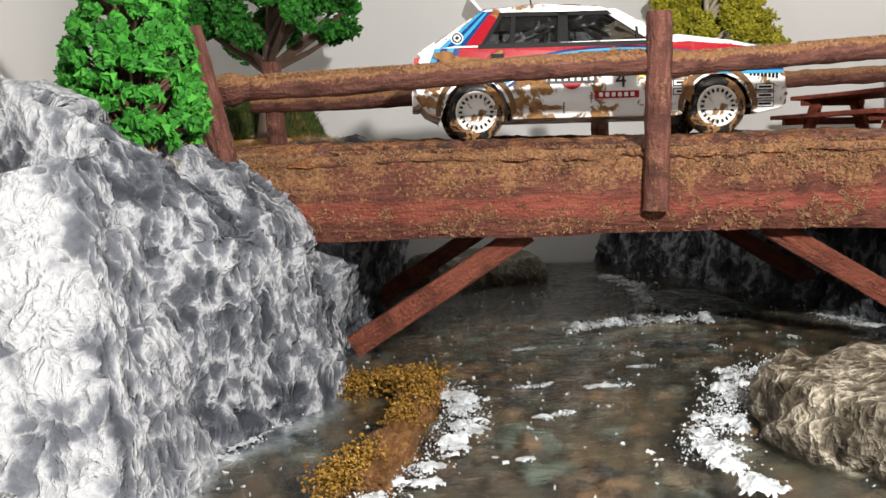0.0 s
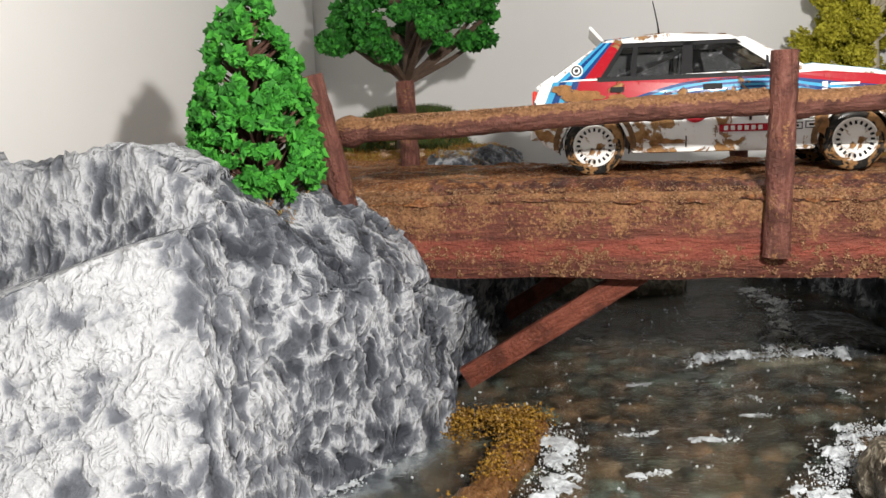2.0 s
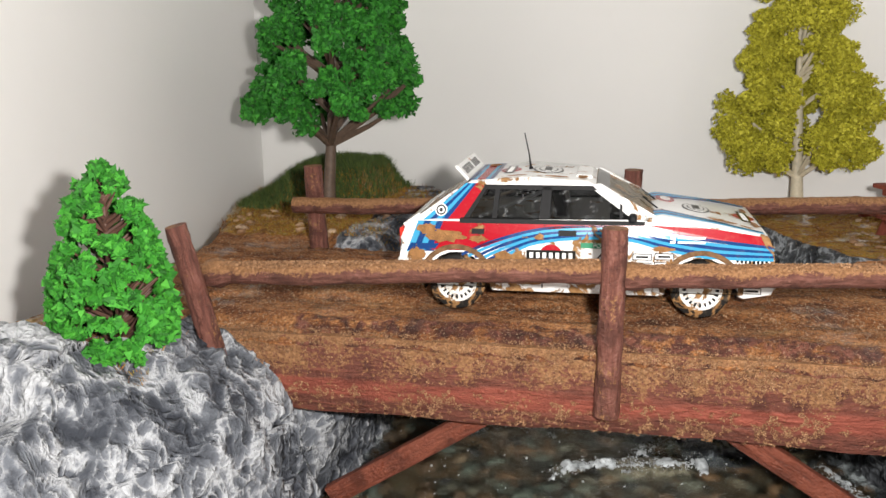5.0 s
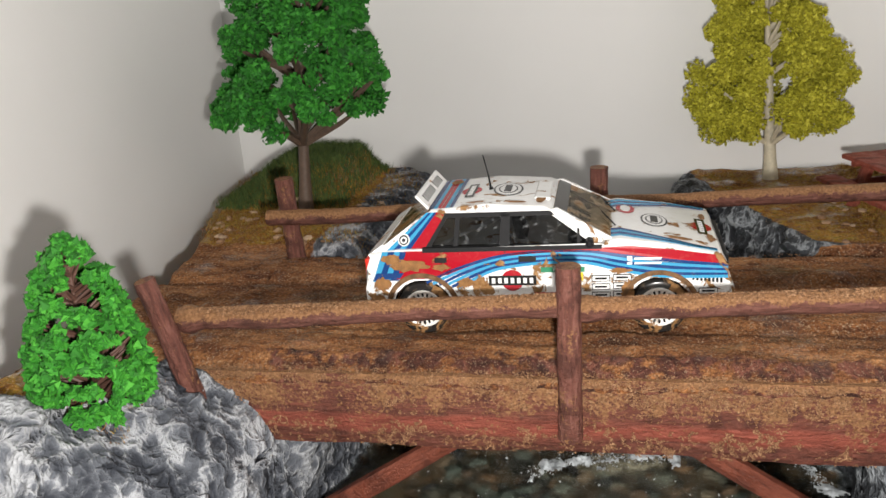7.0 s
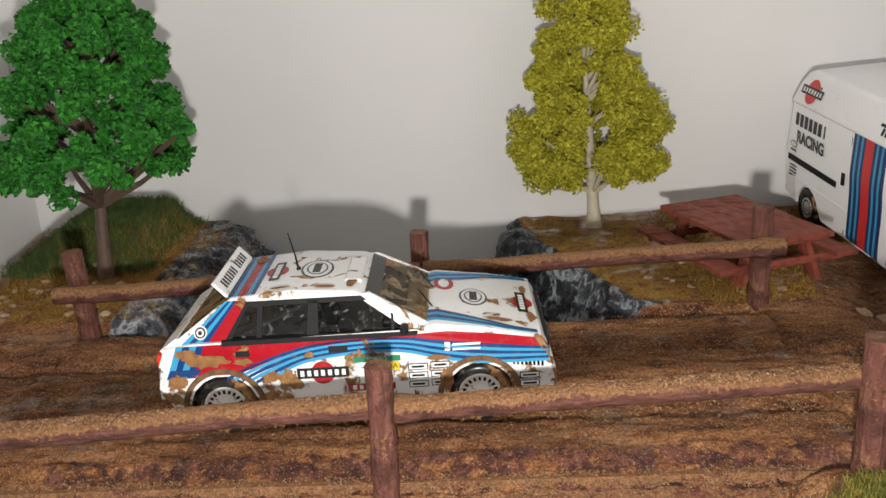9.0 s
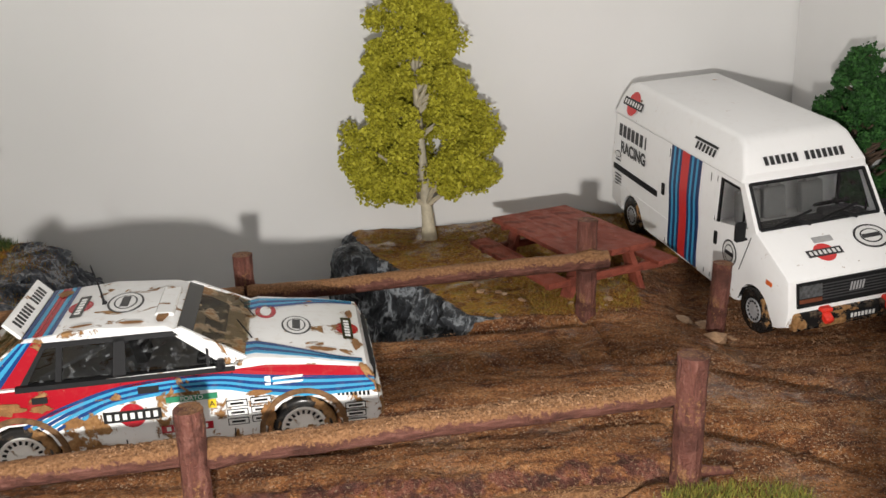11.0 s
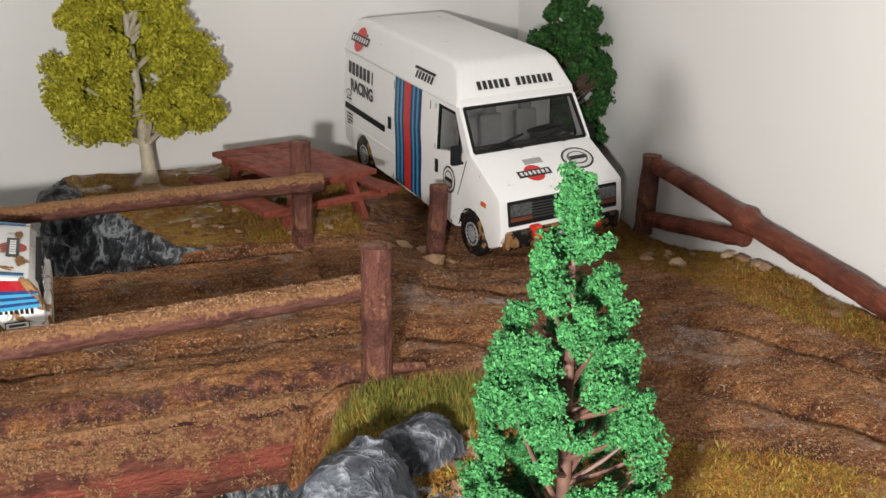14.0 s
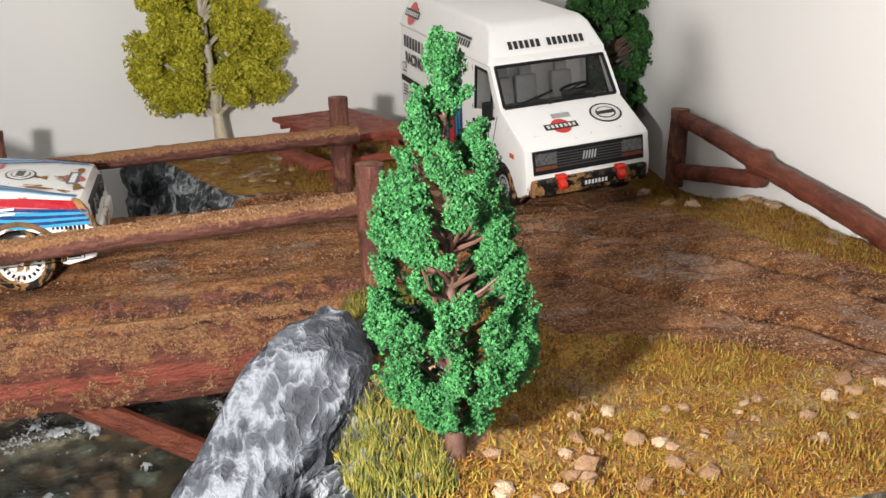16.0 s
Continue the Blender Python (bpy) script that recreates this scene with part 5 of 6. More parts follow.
    flank("door_gap", [(1.40, 0.62), (1.43, 0.62), (1.50, 2.16), (1.47, 2.16)], 0.004, b, M_BLACK, car, 0.012)
    flank("rally_plate", rect(0.62, 1.70, 1.05, 0.13), 0.006, b, M_GREENPRINT, car, 0.022, "green rally plate")
    m = pose(0.62 * U, s * 1.968 * U, 1.70 * U, 90, 0, 0 if s < 0 else 180)
    lettering("PORTO", 0.14, M_WHITEPRINT, car, m)
    flank("class_plate", rect(1.02, 1.52, 0.17, 0.2), 0.006, b, M_YELLOW, car, 0.022)
    lettering("A", 0.17, M_PRINT, car, pose(1.02 * U, s * 1.975 * U, 1.52 * U, 90, 0, 0 if s < 0 else 180))
    flank("sponsor_panel", rect(0.46, 1.03, 1.06, 0.17), 0.006, b, M_RED, car, 0.012, "red sponsor panel")
    for k in range(6):
        flank("sponsor_letter_bar", rect(0.08 + k * 0.15, 1.03, 0.09, 0.10), 0.005, b, M_WHITEPRINT, car, 0.018)
    lettering("4", 0.55, M_PRINT, car, pose(0.56 * U, s * 1.955 * U, 1.36 * U, 90, 0, 0 if s < 0 else 180))
    for i in range(2):
        for k in range(3):
            flank("sponsor_sticker", rect(1.52 + i * 0.5, 1.46 - k * 0.21 + 0.02 * i, 0.44, 0.16), 0.005, b, M_BLACKPAINT, car, 0.012)
            flank("sponsor_sticker_face", rect(1.52 + i * 0.5, 1.46 - k * 0.21 + 0.02 * i, 0.40, 0.12), 0.005, b, M_PRINTWHITE, car, 0.017)
            flank("sponsor_letter_bar", rect(1.52 + i * 0.5, 1.46 - k * 0.21 + 0.02 * i, 0.28, 0.05), 0.004, b, M_BLACKPAINT, car, 0.022)
    for k in range(8):
        flank("sponsor_letter_bar", rect(3.66 + k * 0.09, 1.46 - 0.01 * k, 0.055, 0.14), 0.006, b, M_BLACKPAINT, car, 0.012)
    for k in range(3):
        flank("sponsor_sticker", rect(4.0, 1.12 - k * 0.2, 0.44, 0.15), 0.005, b, M_BLACKPAINT, car, 0.012)
        flank("sponsor_sticker_face", rect(4.0, 1.12 - k * 0.2, 0.40, 0.11), 0.005, b, M_PRINTWHITE, car, 0.017)
        flank("sponsor_letter_bar", rect(4.0, 1.12 - k * 0.2, 0.30, 0.05), 0.004, b, M_BLACKPAINT, car, 0.022)
    for k in range(2):
        flank("crew_name_bar", rect(2.62, 1.94 - k * 0.11, 0.62, 0.05, 0.01), 0.005, b, M_PRINTWHITE, car, 0.014)
    flank("flag_patch", rect(2.2, 1.90, 0.12, 0.2), 0.005, b, M_PRINTWHITE, car, 0.014)


def topper(name, poly, zf, mat, parent, out, label="", thick=0.008):
    """A flat print on the bonnet or roof: (x, y) outline on the height zf(x)."""
    bm = bmesh.new()
    prism(bm, poly, thick, lambda u, v, w: Vector((u, v, zf(u) + out + w)))
    return part(name, bm, mat, parent, label)


def bonnet_z(x):
    return float(np.interp(x, [1.62, 1.95, 3.2, 4.30], [2.36, 2.42, 2.24, 2.02]))


def roof_z(x):
    return float(np.interp(x, [-2.6, -1.2, 0.2], [3.14, 3.24, 3.16]))


def shield(x, y, zf, parent, r=0.5):
    """A maker's round badge as plain dark and white shapes."""
    topper("badge_ring", circle_pts(x, y, r * 0.62, r), zf, M_PRINT, parent, 0.006)
    topper("badge_face", circle_pts(x, y, r * 0.54, r * 0.9), zf, M_PRINTWHITE, parent, 0.012)
    topper("badge_ring", circle_pts(x, y, r * 0.40, r * 0.68), zf, M_PRINT, parent, 0.018)
    topper("badge_face", circle_pts(x, y, r * 0.34, r * 0.60), zf, M_PRINTWHITE, parent, 0.024)
    topper("badge_bar", [(x - 0.09, y - r * 0.5), (x + 0.09, y - r * 0.5), (x + 0.09, y + r * 0.5), (x - 0.09, y + r * 0.5)], zf, M_PRINT, parent, 0.030)


shield(2.85, 0.0, bonnet_z, car, 0.54)
shield(-0.80, 0.0, roof_z, car, 0.62)
for x, zf in ((4.0, bonnet_z), (-1.75, roof_z)):
    topper("logo_disc", circle_pts(x, 0, 0.26, 0.34), zf, M_RED, car, 0.008)
    topper("logo_bar", [(x - 0.12, -0.62), (x + 0.12, -0.62), (x + 0.12, 0.62), (x - 0.12, 0.62)], zf, M_BLACKPAINT, car, 0.016)
    for k in range(6):
        topper("logo_letter_bar", [(x - 0.06, -0.48 + k * 0.165), (x + 0.06, -0.48 + k * 0.165), (x + 0.06, -0.38 + k * 0.165), (x - 0.06, -0.38 + k * 0.165)], zf, M_WHITEPRINT, car, 0.024)
for k, m in enumerate((M_NAVY, M_CYAN, M_RED, M_RED, M_CYAN, M_NAVY)):
    x = -2.62 + k * 0.10
    topper("roof_stripe", [(x, -1.42), (x + 0.09, -1.42), (x + 0.09, 1.42), (x, 1.42)], roof_z, m, car, 0.006)
for s in (-1, 1):
    for k, m in enumerate((M_NAVY, M_CYAN, M_NAVY, M_CYAN)):
        xs = [1.62 + 2.6 * i / 14 for i in range(15)]
        mid = [1.02 + k * 0.17 + (0.62 - k * 0.13) * smooth(1.6, 4.0, x) for x in xs]
        for x, q, x2, q2 in zip(xs, mid, xs[1:], mid[1:]):
            w, w2 = 0.075 - 0.045 * (x - 1.6) / 2.6, 0.075 - 0.045 * (x2 - 1.6) / 2.6
            topper("bonnet_stripe", [(x, s * (q - w)), (x2, s * (q2 - w2)), (x2, s * (q2 + w2)), (x, s * (q + w))], bonnet_z, m, car, 0.010)
topper("bonnet_sticker", circle_pts(2.15, 0.78, 0.24, 0.42), bonnet_z, M_RED, car, 0.006, "red rally plate")
topper("bonnet_sticker_face", circle_pts(2.15, 0.78, 0.13, 0.28), bonnet_z, M_PRINTWHITE, car, 0.014)
for j, (cx, cy, rx, ry) in enumerate(((3.4, -1.3, 0.3, 0.09), (4.15, -0.9, 0.08, 0.3), (4.1, 0.9, 0.08, 0.24))):
    topper("mud_splash", [(cx + rx * math.cos(q) * (1 + 0.6 * noise.noise((math.cos(q) * 2 + j * 3, math.sin(q) * 2, 1))), cy + ry * math.sin(q) * (1 + 0.6 * noise.noise((math.cos(q) * 2, math.sin(q) * 2 + j * 3, 2)))) for q in [2 * math.pi * i / 26 for i in range(26)]], bonnet_z, M_MUDSPLASH, car, 0.022)
for j, (cx, cy, rx, ry) in enumerate(((0.1, -0.95, 0.12, 0.3), (-0.5, -1.25, 0.26, 0.07), (-1.5, -1.25, 0.22, 0.05), (-2.3, 1.0, 0.16, 0.2))):
    topper("mud_splash", [(cx + rx * math.cos(q) * (1 + 0.6 * noise.noise((math.cos(q) * 2 + j * 3, math.sin(q) * 2, 5))), cy + ry * math.sin(q) * (1 + 0.6 * noise.noise((math.cos(q) * 2, math.sin(q) * 2 + j * 3, 6)))) for q in [2 * math.pi * i / 26 for i in range(26)]], roof_z, M_MUDSPLASH, car, 0.03)
pane("sun_strip", [(0.74, -1.49, 2.945), (0.74, 1.49, 2.945), (0.44, 1.43, 3.095), (0.44, -1.43, 3.095)], M_BLACKPAINT, car, "dark sun strip", 0.02)
bm = bmesh.new()
for y in (-0.75, 0.55):
    tube(bm, [(1.88, y, 2.42), (1.55, y + 0.75, 2.57)], [0.02, 0.015], 6)
part("wiper", bm, M_BLACK, car)

# --- the service van ---
VAN_AT, VAN_YAW = (16.87, 13.09, 4.45), -82.2
van = thing("service_van", VAN_AT, VAN_YAW, "clean white high-roof toy van with red and blue stripes", "toy van")
van.matrix_basis = pose(VAN_AT[0] * U, VAN_AT[1] * U, VAN_AT[2] * U, 2.7, 5.3, VAN_YAW)
VW = [(0.0, 2.14), (0.9, 2.22), (3.0, 2.20), (4.4, 2.12)]
VT = [(4.25, 2.20), (4.5, 2.18), (5.65, 1.70)]
AX, AXR = 3.95, -4.34
van_poly = [(-6.15, 0.85), (-5.3, 0.62)] + arch(AXR, 0.72, 0.90, 0.62)[::-1] + [(-3.3, 0.60), (2.9, 0.60)] + arch(AX, 0.72, 0.92, 0.62)[::-1] + [(5.15, 0.72), (5.55, 0.95), (5.60, 1.45), (5.44, 2.34), (5.30, 2.44), (3.64, 3.21), (3.5, 3.1), (1.56, 2.66), (1.3, 2.66), (1.25, 4.4), (-6.1, 4.4), (-6.25, 2.4)]
shell("body", van_poly, VW, M_VAN, van, "clean white van body with dusty sills", 0.09)
shell("high_roof", [(-6.2, 4.35), (-6.0, 5.1), (-5.7, 5.55), (-5.3, 5.66), (1.7, 5.58), (2.15, 5.42), (2.76, 4.65), (2.74, 4.35)], VT, M_VAN, van, "white raised plastic roof", 0.14, 3)
bm = bmesh.new()
box(bm, (0.2, 0, 4.36), (5.2, 4.1, 0.08))
part("cab_ceiling", bm, M_VAN, van)
for s in (-1, 1):
    b = Side(VW, s)
    flank("front_pillar", [(3.36, 3.0), (3.72, 3.16), (2.80, 4.42), (2.52, 4.42)], -0.16, b, M_VAN, van, 0.0)
    flank("door_frame", [(1.22, 2.9), (1.55, 2.9), (1.55, 4.42), (1.22, 4.42)], -0.16, b, M_VAN, van, 0.0)
    flank("window_gasket", [(1.55, 2.62), (3.54, 2.98), (3.42, 3.08), (1.66, 2.74)], -0.06, b, M_BLACK, van, -0.01)
    flank("window_gasket", [(1.55, 2.64), (1.66, 2.64), (1.66, 4.2), (1.55, 4.28)], -0.06, b, M_BLACK, van, -0.01)
    flank("window_gasket", [(1.55, 4.14), (2.75, 4.14), (2.62, 4.26), (1.55, 4.26)], -0.06, b, M_BLACK, van, -0.01)
    flank("window_gasket", [(3.30, 3.02), (3.44, 3.02), (2.74, 4.22), (2.60, 4.22)], -0.06, b, M_BLACK, van, -0.01)
    flank("quarterlight_bar", [(2.92, 2.9), (2.98, 2.9), (2.98, 3.75), (2.92, 3.83)], -0.05, b, M_BLACK, van, -0.01)
    flank("side_window", [(1.62, 2.7), (3.36, 3.03), (2.68, 4.2), (1.62, 4.2)], -0.02, b, M_VGLASS, van, -0.04)
    flank("window_header", [(1.4, 4.24), (2.75, 4.24), (2.65, 4.42), (1.4, 4.42)], -0.12, b, M_VAN, van, 0.0)
    flank("door_gap", [(1.36, 0.72), (1.40, 0.72), (1.40, 4.2), (1.36, 4.2)], 0.004, b, M_INTERIOR, van, 0.002)
    flank("door_gap", [(3.0, 1.7), (3.04, 1.7), (3.52, 2.95), (3.48, 2.95)], 0.004, b, M_INTERIOR, van, 0.002)
    flank("door_gap", [(-1.72, 0.72), (-1.68, 0.72), (-1.68, 4.2), (-1.72, 4.2)], 0.004, b, M_INTERIOR, van, 0.002)
    flank("door_gap", [(0.98, 0.72), (1.02, 0.72), (1.02, 4.2), (0.98, 4.2)], 0.004, b, M_INTERIOR, van, 0.002)
    flank("door_handle", rect(1.62, 2.22, 0.14, 0.42), 0.05, b, M_BLACK, van, 0.0)
    flank("door_handle", rect(-1.95, 2.65, 0.16, 0.42), 0.05, b, M_BLACK, van, 0.0)
    flank("rub_strip", rect(-4.2, 2.30, 3.6, 0.22), 0.03, b, M_BLACK, van, 0.0)
    flank("body_crease", rect(-3.6, 1.62, 4.0, 0.04), 0.02, b, M_VAN, van, 0.0)
    bm = bmesh.new()
    box(bm, (3.30, s * 2.46, 3.10), (0.18, 0.34, 0.62), bevel=0.05)
    tube(bm, [(3.25, s * 2.1, 2.80), (3.3, s * 2.44, 2.86)], [0.05, 0.05], 8)
    part("door_mirror", bm, M_BLACK, van)
    # flowing stripes down the flank
    for k, (m, w) in enumerate(((M_VNAVY, 0.09), (M_VCYAN, 0.07), (M_VNAVY, 0.09), (M_VCYAN, 0.07), (M_VNAVY, 0.08), (M_VRED, 0.26), (M_VNAVY, 0.08), (M_VCYAN, 0.07), (M_VNAVY, 0.09), (M_VCYAN, 0.07), (M_VNAVY, 0.09))):
        off = [-0.74, -0.59, -0.44, -0.29, -0.15, 0.16, 0.48, 0.62, 0.77, 0.92, 1.07][k]
        x0 = -0.78 + off
        stripe("stripe", [(x0, 4.38), (x0, 3.6), (x0 + 0.02, 3.0), (x0 + 0.10, 2.2), (x0 + 0.12, 1.5), (x0 + 0.12, 0.66)], w * 0.95, b, m, van, 0.008 + 0.001 * k, "")
    bt = Side(VT, s)
    disc_logo(bt, -4.9, 4.98, 0.42, M_VRED, M_PRINT, van, 0.012, 1.5, 0.28)
    for k in range(7):
        flank("sponsor_letter_bar", rect(-4.55 - 6 * 0.17 + k * 0.34, 3.84, 0.24 if k != 6 else 0.09, 0.46), 0.006, b, M_PRINT, van, 0.006)
    word = lettering("RACING", 0.62, M_PRINT, van, pose(-4.42 * U, s * 2.213 * U, 3.20 * U, 90, 0, 0 if s < 0 else 180), "bold black lettering", 0.035)
    word.scale.x *= 0.88
    flank("sponsor_letter_bar", rect(0.35, 4.98, 1.42, 0.08), 0.006, bt, M_PRINT, van, 0.012)
    for k in range(6):
        flank("sponsor_letter_bar", rect(-0.1 + k * 0.21, 4.80, 0.12, 0.22), 0.006, bt, M_PRINT, van, 0.012)
    flank("badge_ring", circle_pts(2.45, 2.02, 0.40, 0.44), 0.006, b, M_PRINT, van, 0.008)
    flank("badge_face", circle_pts(2.45, 2.02, 0.34, 0.38), 0.006, b, M_WHITEPRINT, van, 0.014)
    flank("badge_ring", circle_pts(2.45, 2.02, 0.25, 0.29), 0.006, b, M_PRINT, van, 0.020)
    flank("badge_face", circle_pts(2.45, 2.02, 0.21, 0.25), 0.006, b, M_WHITEPRINT, van, 0.026)
    flank("badge_bar", rect(2.45, 2.02, 0.44, 0.13), 0.006, b, M_PRINT, van, 0.032)
    flank("oval_badge", circle_pts(-5.65, 2.85, 0.24, 0.13), 0.006, b, M_PRINT, van, 0.008)
    flank("oval_badge_face", circle_pts(-5.65, 2.85, 0.2, 0.1), 0.006, b, M_WHITEPRINT, van, 0.014)
    flank("sponsor_letter_bar", rect(-5.65, 2.62, 0.44, 0.07), 0.006, b, M_PRINT, van, 0.008)
    for k in range(4):
        flank("sponsor_letter_bar", rect(-5.6, 2.02 - k * 0.13, 0.55, 0.06), 0.006, b, M_PRINT, van, 0.008)
    flank("indicator", rect(4.6, 1.95, 0.28, 0.13), 0.03, b, M_AMBER, van, 0.0)
pane("windscreen", [(3.66, -2.0, 3.20), (3.66, 2.0, 3.20), (2.82, 1.94, 4.40), (2.82, -1.94, 4.40)], M_VGLASS, van, "clear windscreen with black gasket")
bm = bmesh.new()
for a, c in (((3.67, -2.02, 3.22), (3.67, 2.02, 3.22)), ((3.67, -2.02, 3.22), (2.83, -1.95, 4.38)), ((3.67, 2.02, 3.22), (2.83, 1.95, 4.38)), ((2.83, -1.95, 4.36), (2.83, 1.95, 4.36))):
    tube(bm, [a, c], [0.055, 0.055], 8)
part("windscreen_gasket", bm, M_BLACK, van)
for y in (-0.4, 1.2):
    bm = bmesh.new()
    tube(bm, [(3.76, y, 3.22), (3.62, y - 0.55, 3.40)], [0.06, 0.045], 6)
    tube(bm, [(3.71, y - 1.15, 3.27), (3.52, y + 0.15, 3.54)], [0.04, 0.04], 6)
    part("wiper", bm, M_BLACK, van)
bm = bmesh.new()
box(bm, (3.25, 0, 2.98), (0.75, 3.9, 0.34), bevel=0.1, seg=2)
box(bm, (3.05, 0.95, 3.18), (0.35, 1.1, 0.28), bevel=0.08, seg=2)
part("dashboard", bm, M_INTERIOR, van)
bm = bmesh.new()
lathe(bm, [(0.50 + 0.05 * math.cos(a), 0.05 * math.sin(a)) for a in np.linspace(0, 2 * math.pi, 9)], 28, "z")
box(bm, (0, 0, 0), (0.95, 0.08, 0.04))
st = part("steering_wheel", bm, M_BLACK, van, "", True)
st.matrix_local = pose(2.8 * U, 1.0 * U, 3.36 * U, 0, -28, 0)
for y in (-1.25, -0.35, 1.0):
    bm = bmesh.new()
    box(bm, (1.75, y, 3.15), (0.3, 0.8, 1.15), pose(0, 0, 0, 0, -10, 0), 0.1, 2)
    box(bm, (1.66, y, 3.86), (0.2, 0.45, 0.3), pose(0, 0, 0, 0, -10, 0), 0.06, 2)
    box(bm, (2.1, y, 2.68), (0.8, 0.8, 0.2), None, 0.06, 2)
    part("seat", bm, M_SEAT, van, "grey cab seat")
for x in (AXR, AX):
    for s in (-1, 1):
        wheel(van, x, s * 1.98, s, 0.74, 0.48, M_STEEL, 14, 0.72, M_VTYRE)
        bm = bmesh.new()
        lathe(bm, [(0.91, s * 1.3), (0.91, s * 2.2)], 24, "y", (x, 0, 0.72))
        bmesh.ops.delete(bm, geom=[v for v in bm.verts if v.co.z < 0.5], context="VERTS")
        part("arch_liner", bm, M_BLACK, van)


def nose(x_out, y, z):
    """A point on the van's front panel."""
    return Vector((float(np.interp(z, [1.45, 2.34], [5.60, 5.44])) + x_out, y, z))


def front_print(name, poly, mat, out, parent, thick=0.03, label=""):
    bm = bmesh.new()
    prism(bm, poly, thick, lambda u, v, w: nose(out + w, u, v))
    return part(name, bm, mat, parent, label)


front_print("grille", [(-1.94, 1.55), (1.94, 1.55), (1.95, 2.27), (-1.95, 2.27)], M_BLACK, 0.0, van, 0.05, "black slatted grille")
for k in range(6):
    front_print("grille_slat", rect(0, 1.72 + k * 0.085, 2.3, 0.03), M_INTERIOR, 0.05, van, 0.02)
for k in range(5):
    front_print("grille_badge", rect(-0.2 + k * 0.1, 1.96, 0.05, 0.24, 0.03), M_STEEL, 0.055, van, 0.02)
for s in (-1, 1):
    front_print("headlight", [(s * 1.15, 1.84), (s * 1.88, 1.84), (s * 1.88, 2.20), (s * 1.15, 2.20)], M_LAMP, 0.05, van, 0.03)
    front_print("front_indicator", [(s * 1.15, 1.69), (s * 1.88, 1.69), (s * 1.88, 1.80), (s * 1.15, 1.80)], M_AMBERDULL, 0.05, van, 0.02)
    bm = bmesh.new()
    box(bm, (5.74, s * 1.05, 1.24), (0.46, 0.26, 0.26), pose(0, 0, 0, 0, 32, 0), 0.05)
    box(bm, (5.66, s * 1.05, 1.42), (0.3, 0.36, 0.14), bevel=0.04)
    part("tow_hook", bm, M_TOWRED, van, "bright red tow hook")
bm = bmesh.new()
box(bm, (5.52, 0, 1.12), (0.42, 4.1, 0.56), bevel=0.1, seg=2)
part("front_bumper", bm, M_BUMPER, van, "black front bumper caked in brown mud")
bm = bmesh.new()
box(bm, (5.76, 0.15, 1.12), (0.04, 1.05, 0.26), bevel=0.01)
part("number_plate", bm, M_BLACK, van)
bm = bmesh.new()
for k in range(7):
    box(bm, (5.785, -0.22 + k * 0.12, 1.12), (0.02, 0.07, 0.13))
part("number_plate_bars", bm, M_WHITEPRINT, van)
bm = bmesh.new()
box(bm, (-6.25, 0, 0.95), (0.3, 4.2, 0.4), bevel=0.08, seg=2)
part("rear_bumper", bm, M_MUDARCH, van)


def vb_z(x):
    return float(np.interp(x, [3.64, 5.30], [3.21, 2.44]))


def vbox(name, x, y, w, h, mat, out):
    topper(name, [(x - h / 2, y - w / 2), (x + h / 2, y - w / 2), (x + h / 2, y + w / 2), (x - h / 2, y + w / 2)], vb_z, mat, van, out, "", 0.006)


topper("logo_disc", circle_pts(4.72, -0.55, 0.30, 0.34), vb_z, M_VRED, van, 0.008)
vbox("logo_bar", 4.72, -0.55, 1.15, 0.24, M_PRINT, 0.016)
for k in range(7):
    vbox("logo_letter_bar", 4.72, -1.0 + k * 0.15, 0.09, 0.13, M_WHITEPRINT, 0.024)
topper("badge_ring", circle_pts(4.45, 1.2, 0.42, 0.56), vb_z, M_PRINT, van, 0.008)
topper("badge_face", circle_pts(4.45, 1.2, 0.36, 0.49), vb_z, M_WHITEPRINT, van, 0.014)
topper("badge_ring", circle_pts(4.45, 1.2, 0.25, 0.36), vb_z, M_PRINT, van, 0.020)
topper("badge_face", circle_pts(4.45, 1.2, 0.21, 0.31), vb_z, M_WHITEPRINT, van, 0.026)
vbox("badge_bar", 4.45, 1.2, 0.6, 0.14, M_PRINT, 0.032)
vbox("bonnet_vent", 4.28, -0.35, 0.65, 0.2, M_SEAT, 0.008)
for k in range(14):
    if k == 6:
        continue
    bm = bmesh.new()
    y = -1.30 + k * 0.2
    prism(bm, rect(y, 0, 0.13, 0.22), 0.008, lambda u, v, w: Vector((2.545 + 0.03 - v * 0.79 + w, u, 4.92 + 0.02 + v)))
    part("sponsor_letter_bar", bm, M_PRINT, van)

# --- picnic table ---
table = thing("picnic_table", (10.46, 12.62, 4.72), 0, "red-brown wooden picnic table with benches on the grass", "picnic table")
ta = Vector((2.03, -5.95, 0)).normalized()
tb = Vector((-ta.y, ta.x, 0))
tz = Vector((0, 0, 1))


def tpt(a, b, z):
    return ta * a + tb * b + tz * z


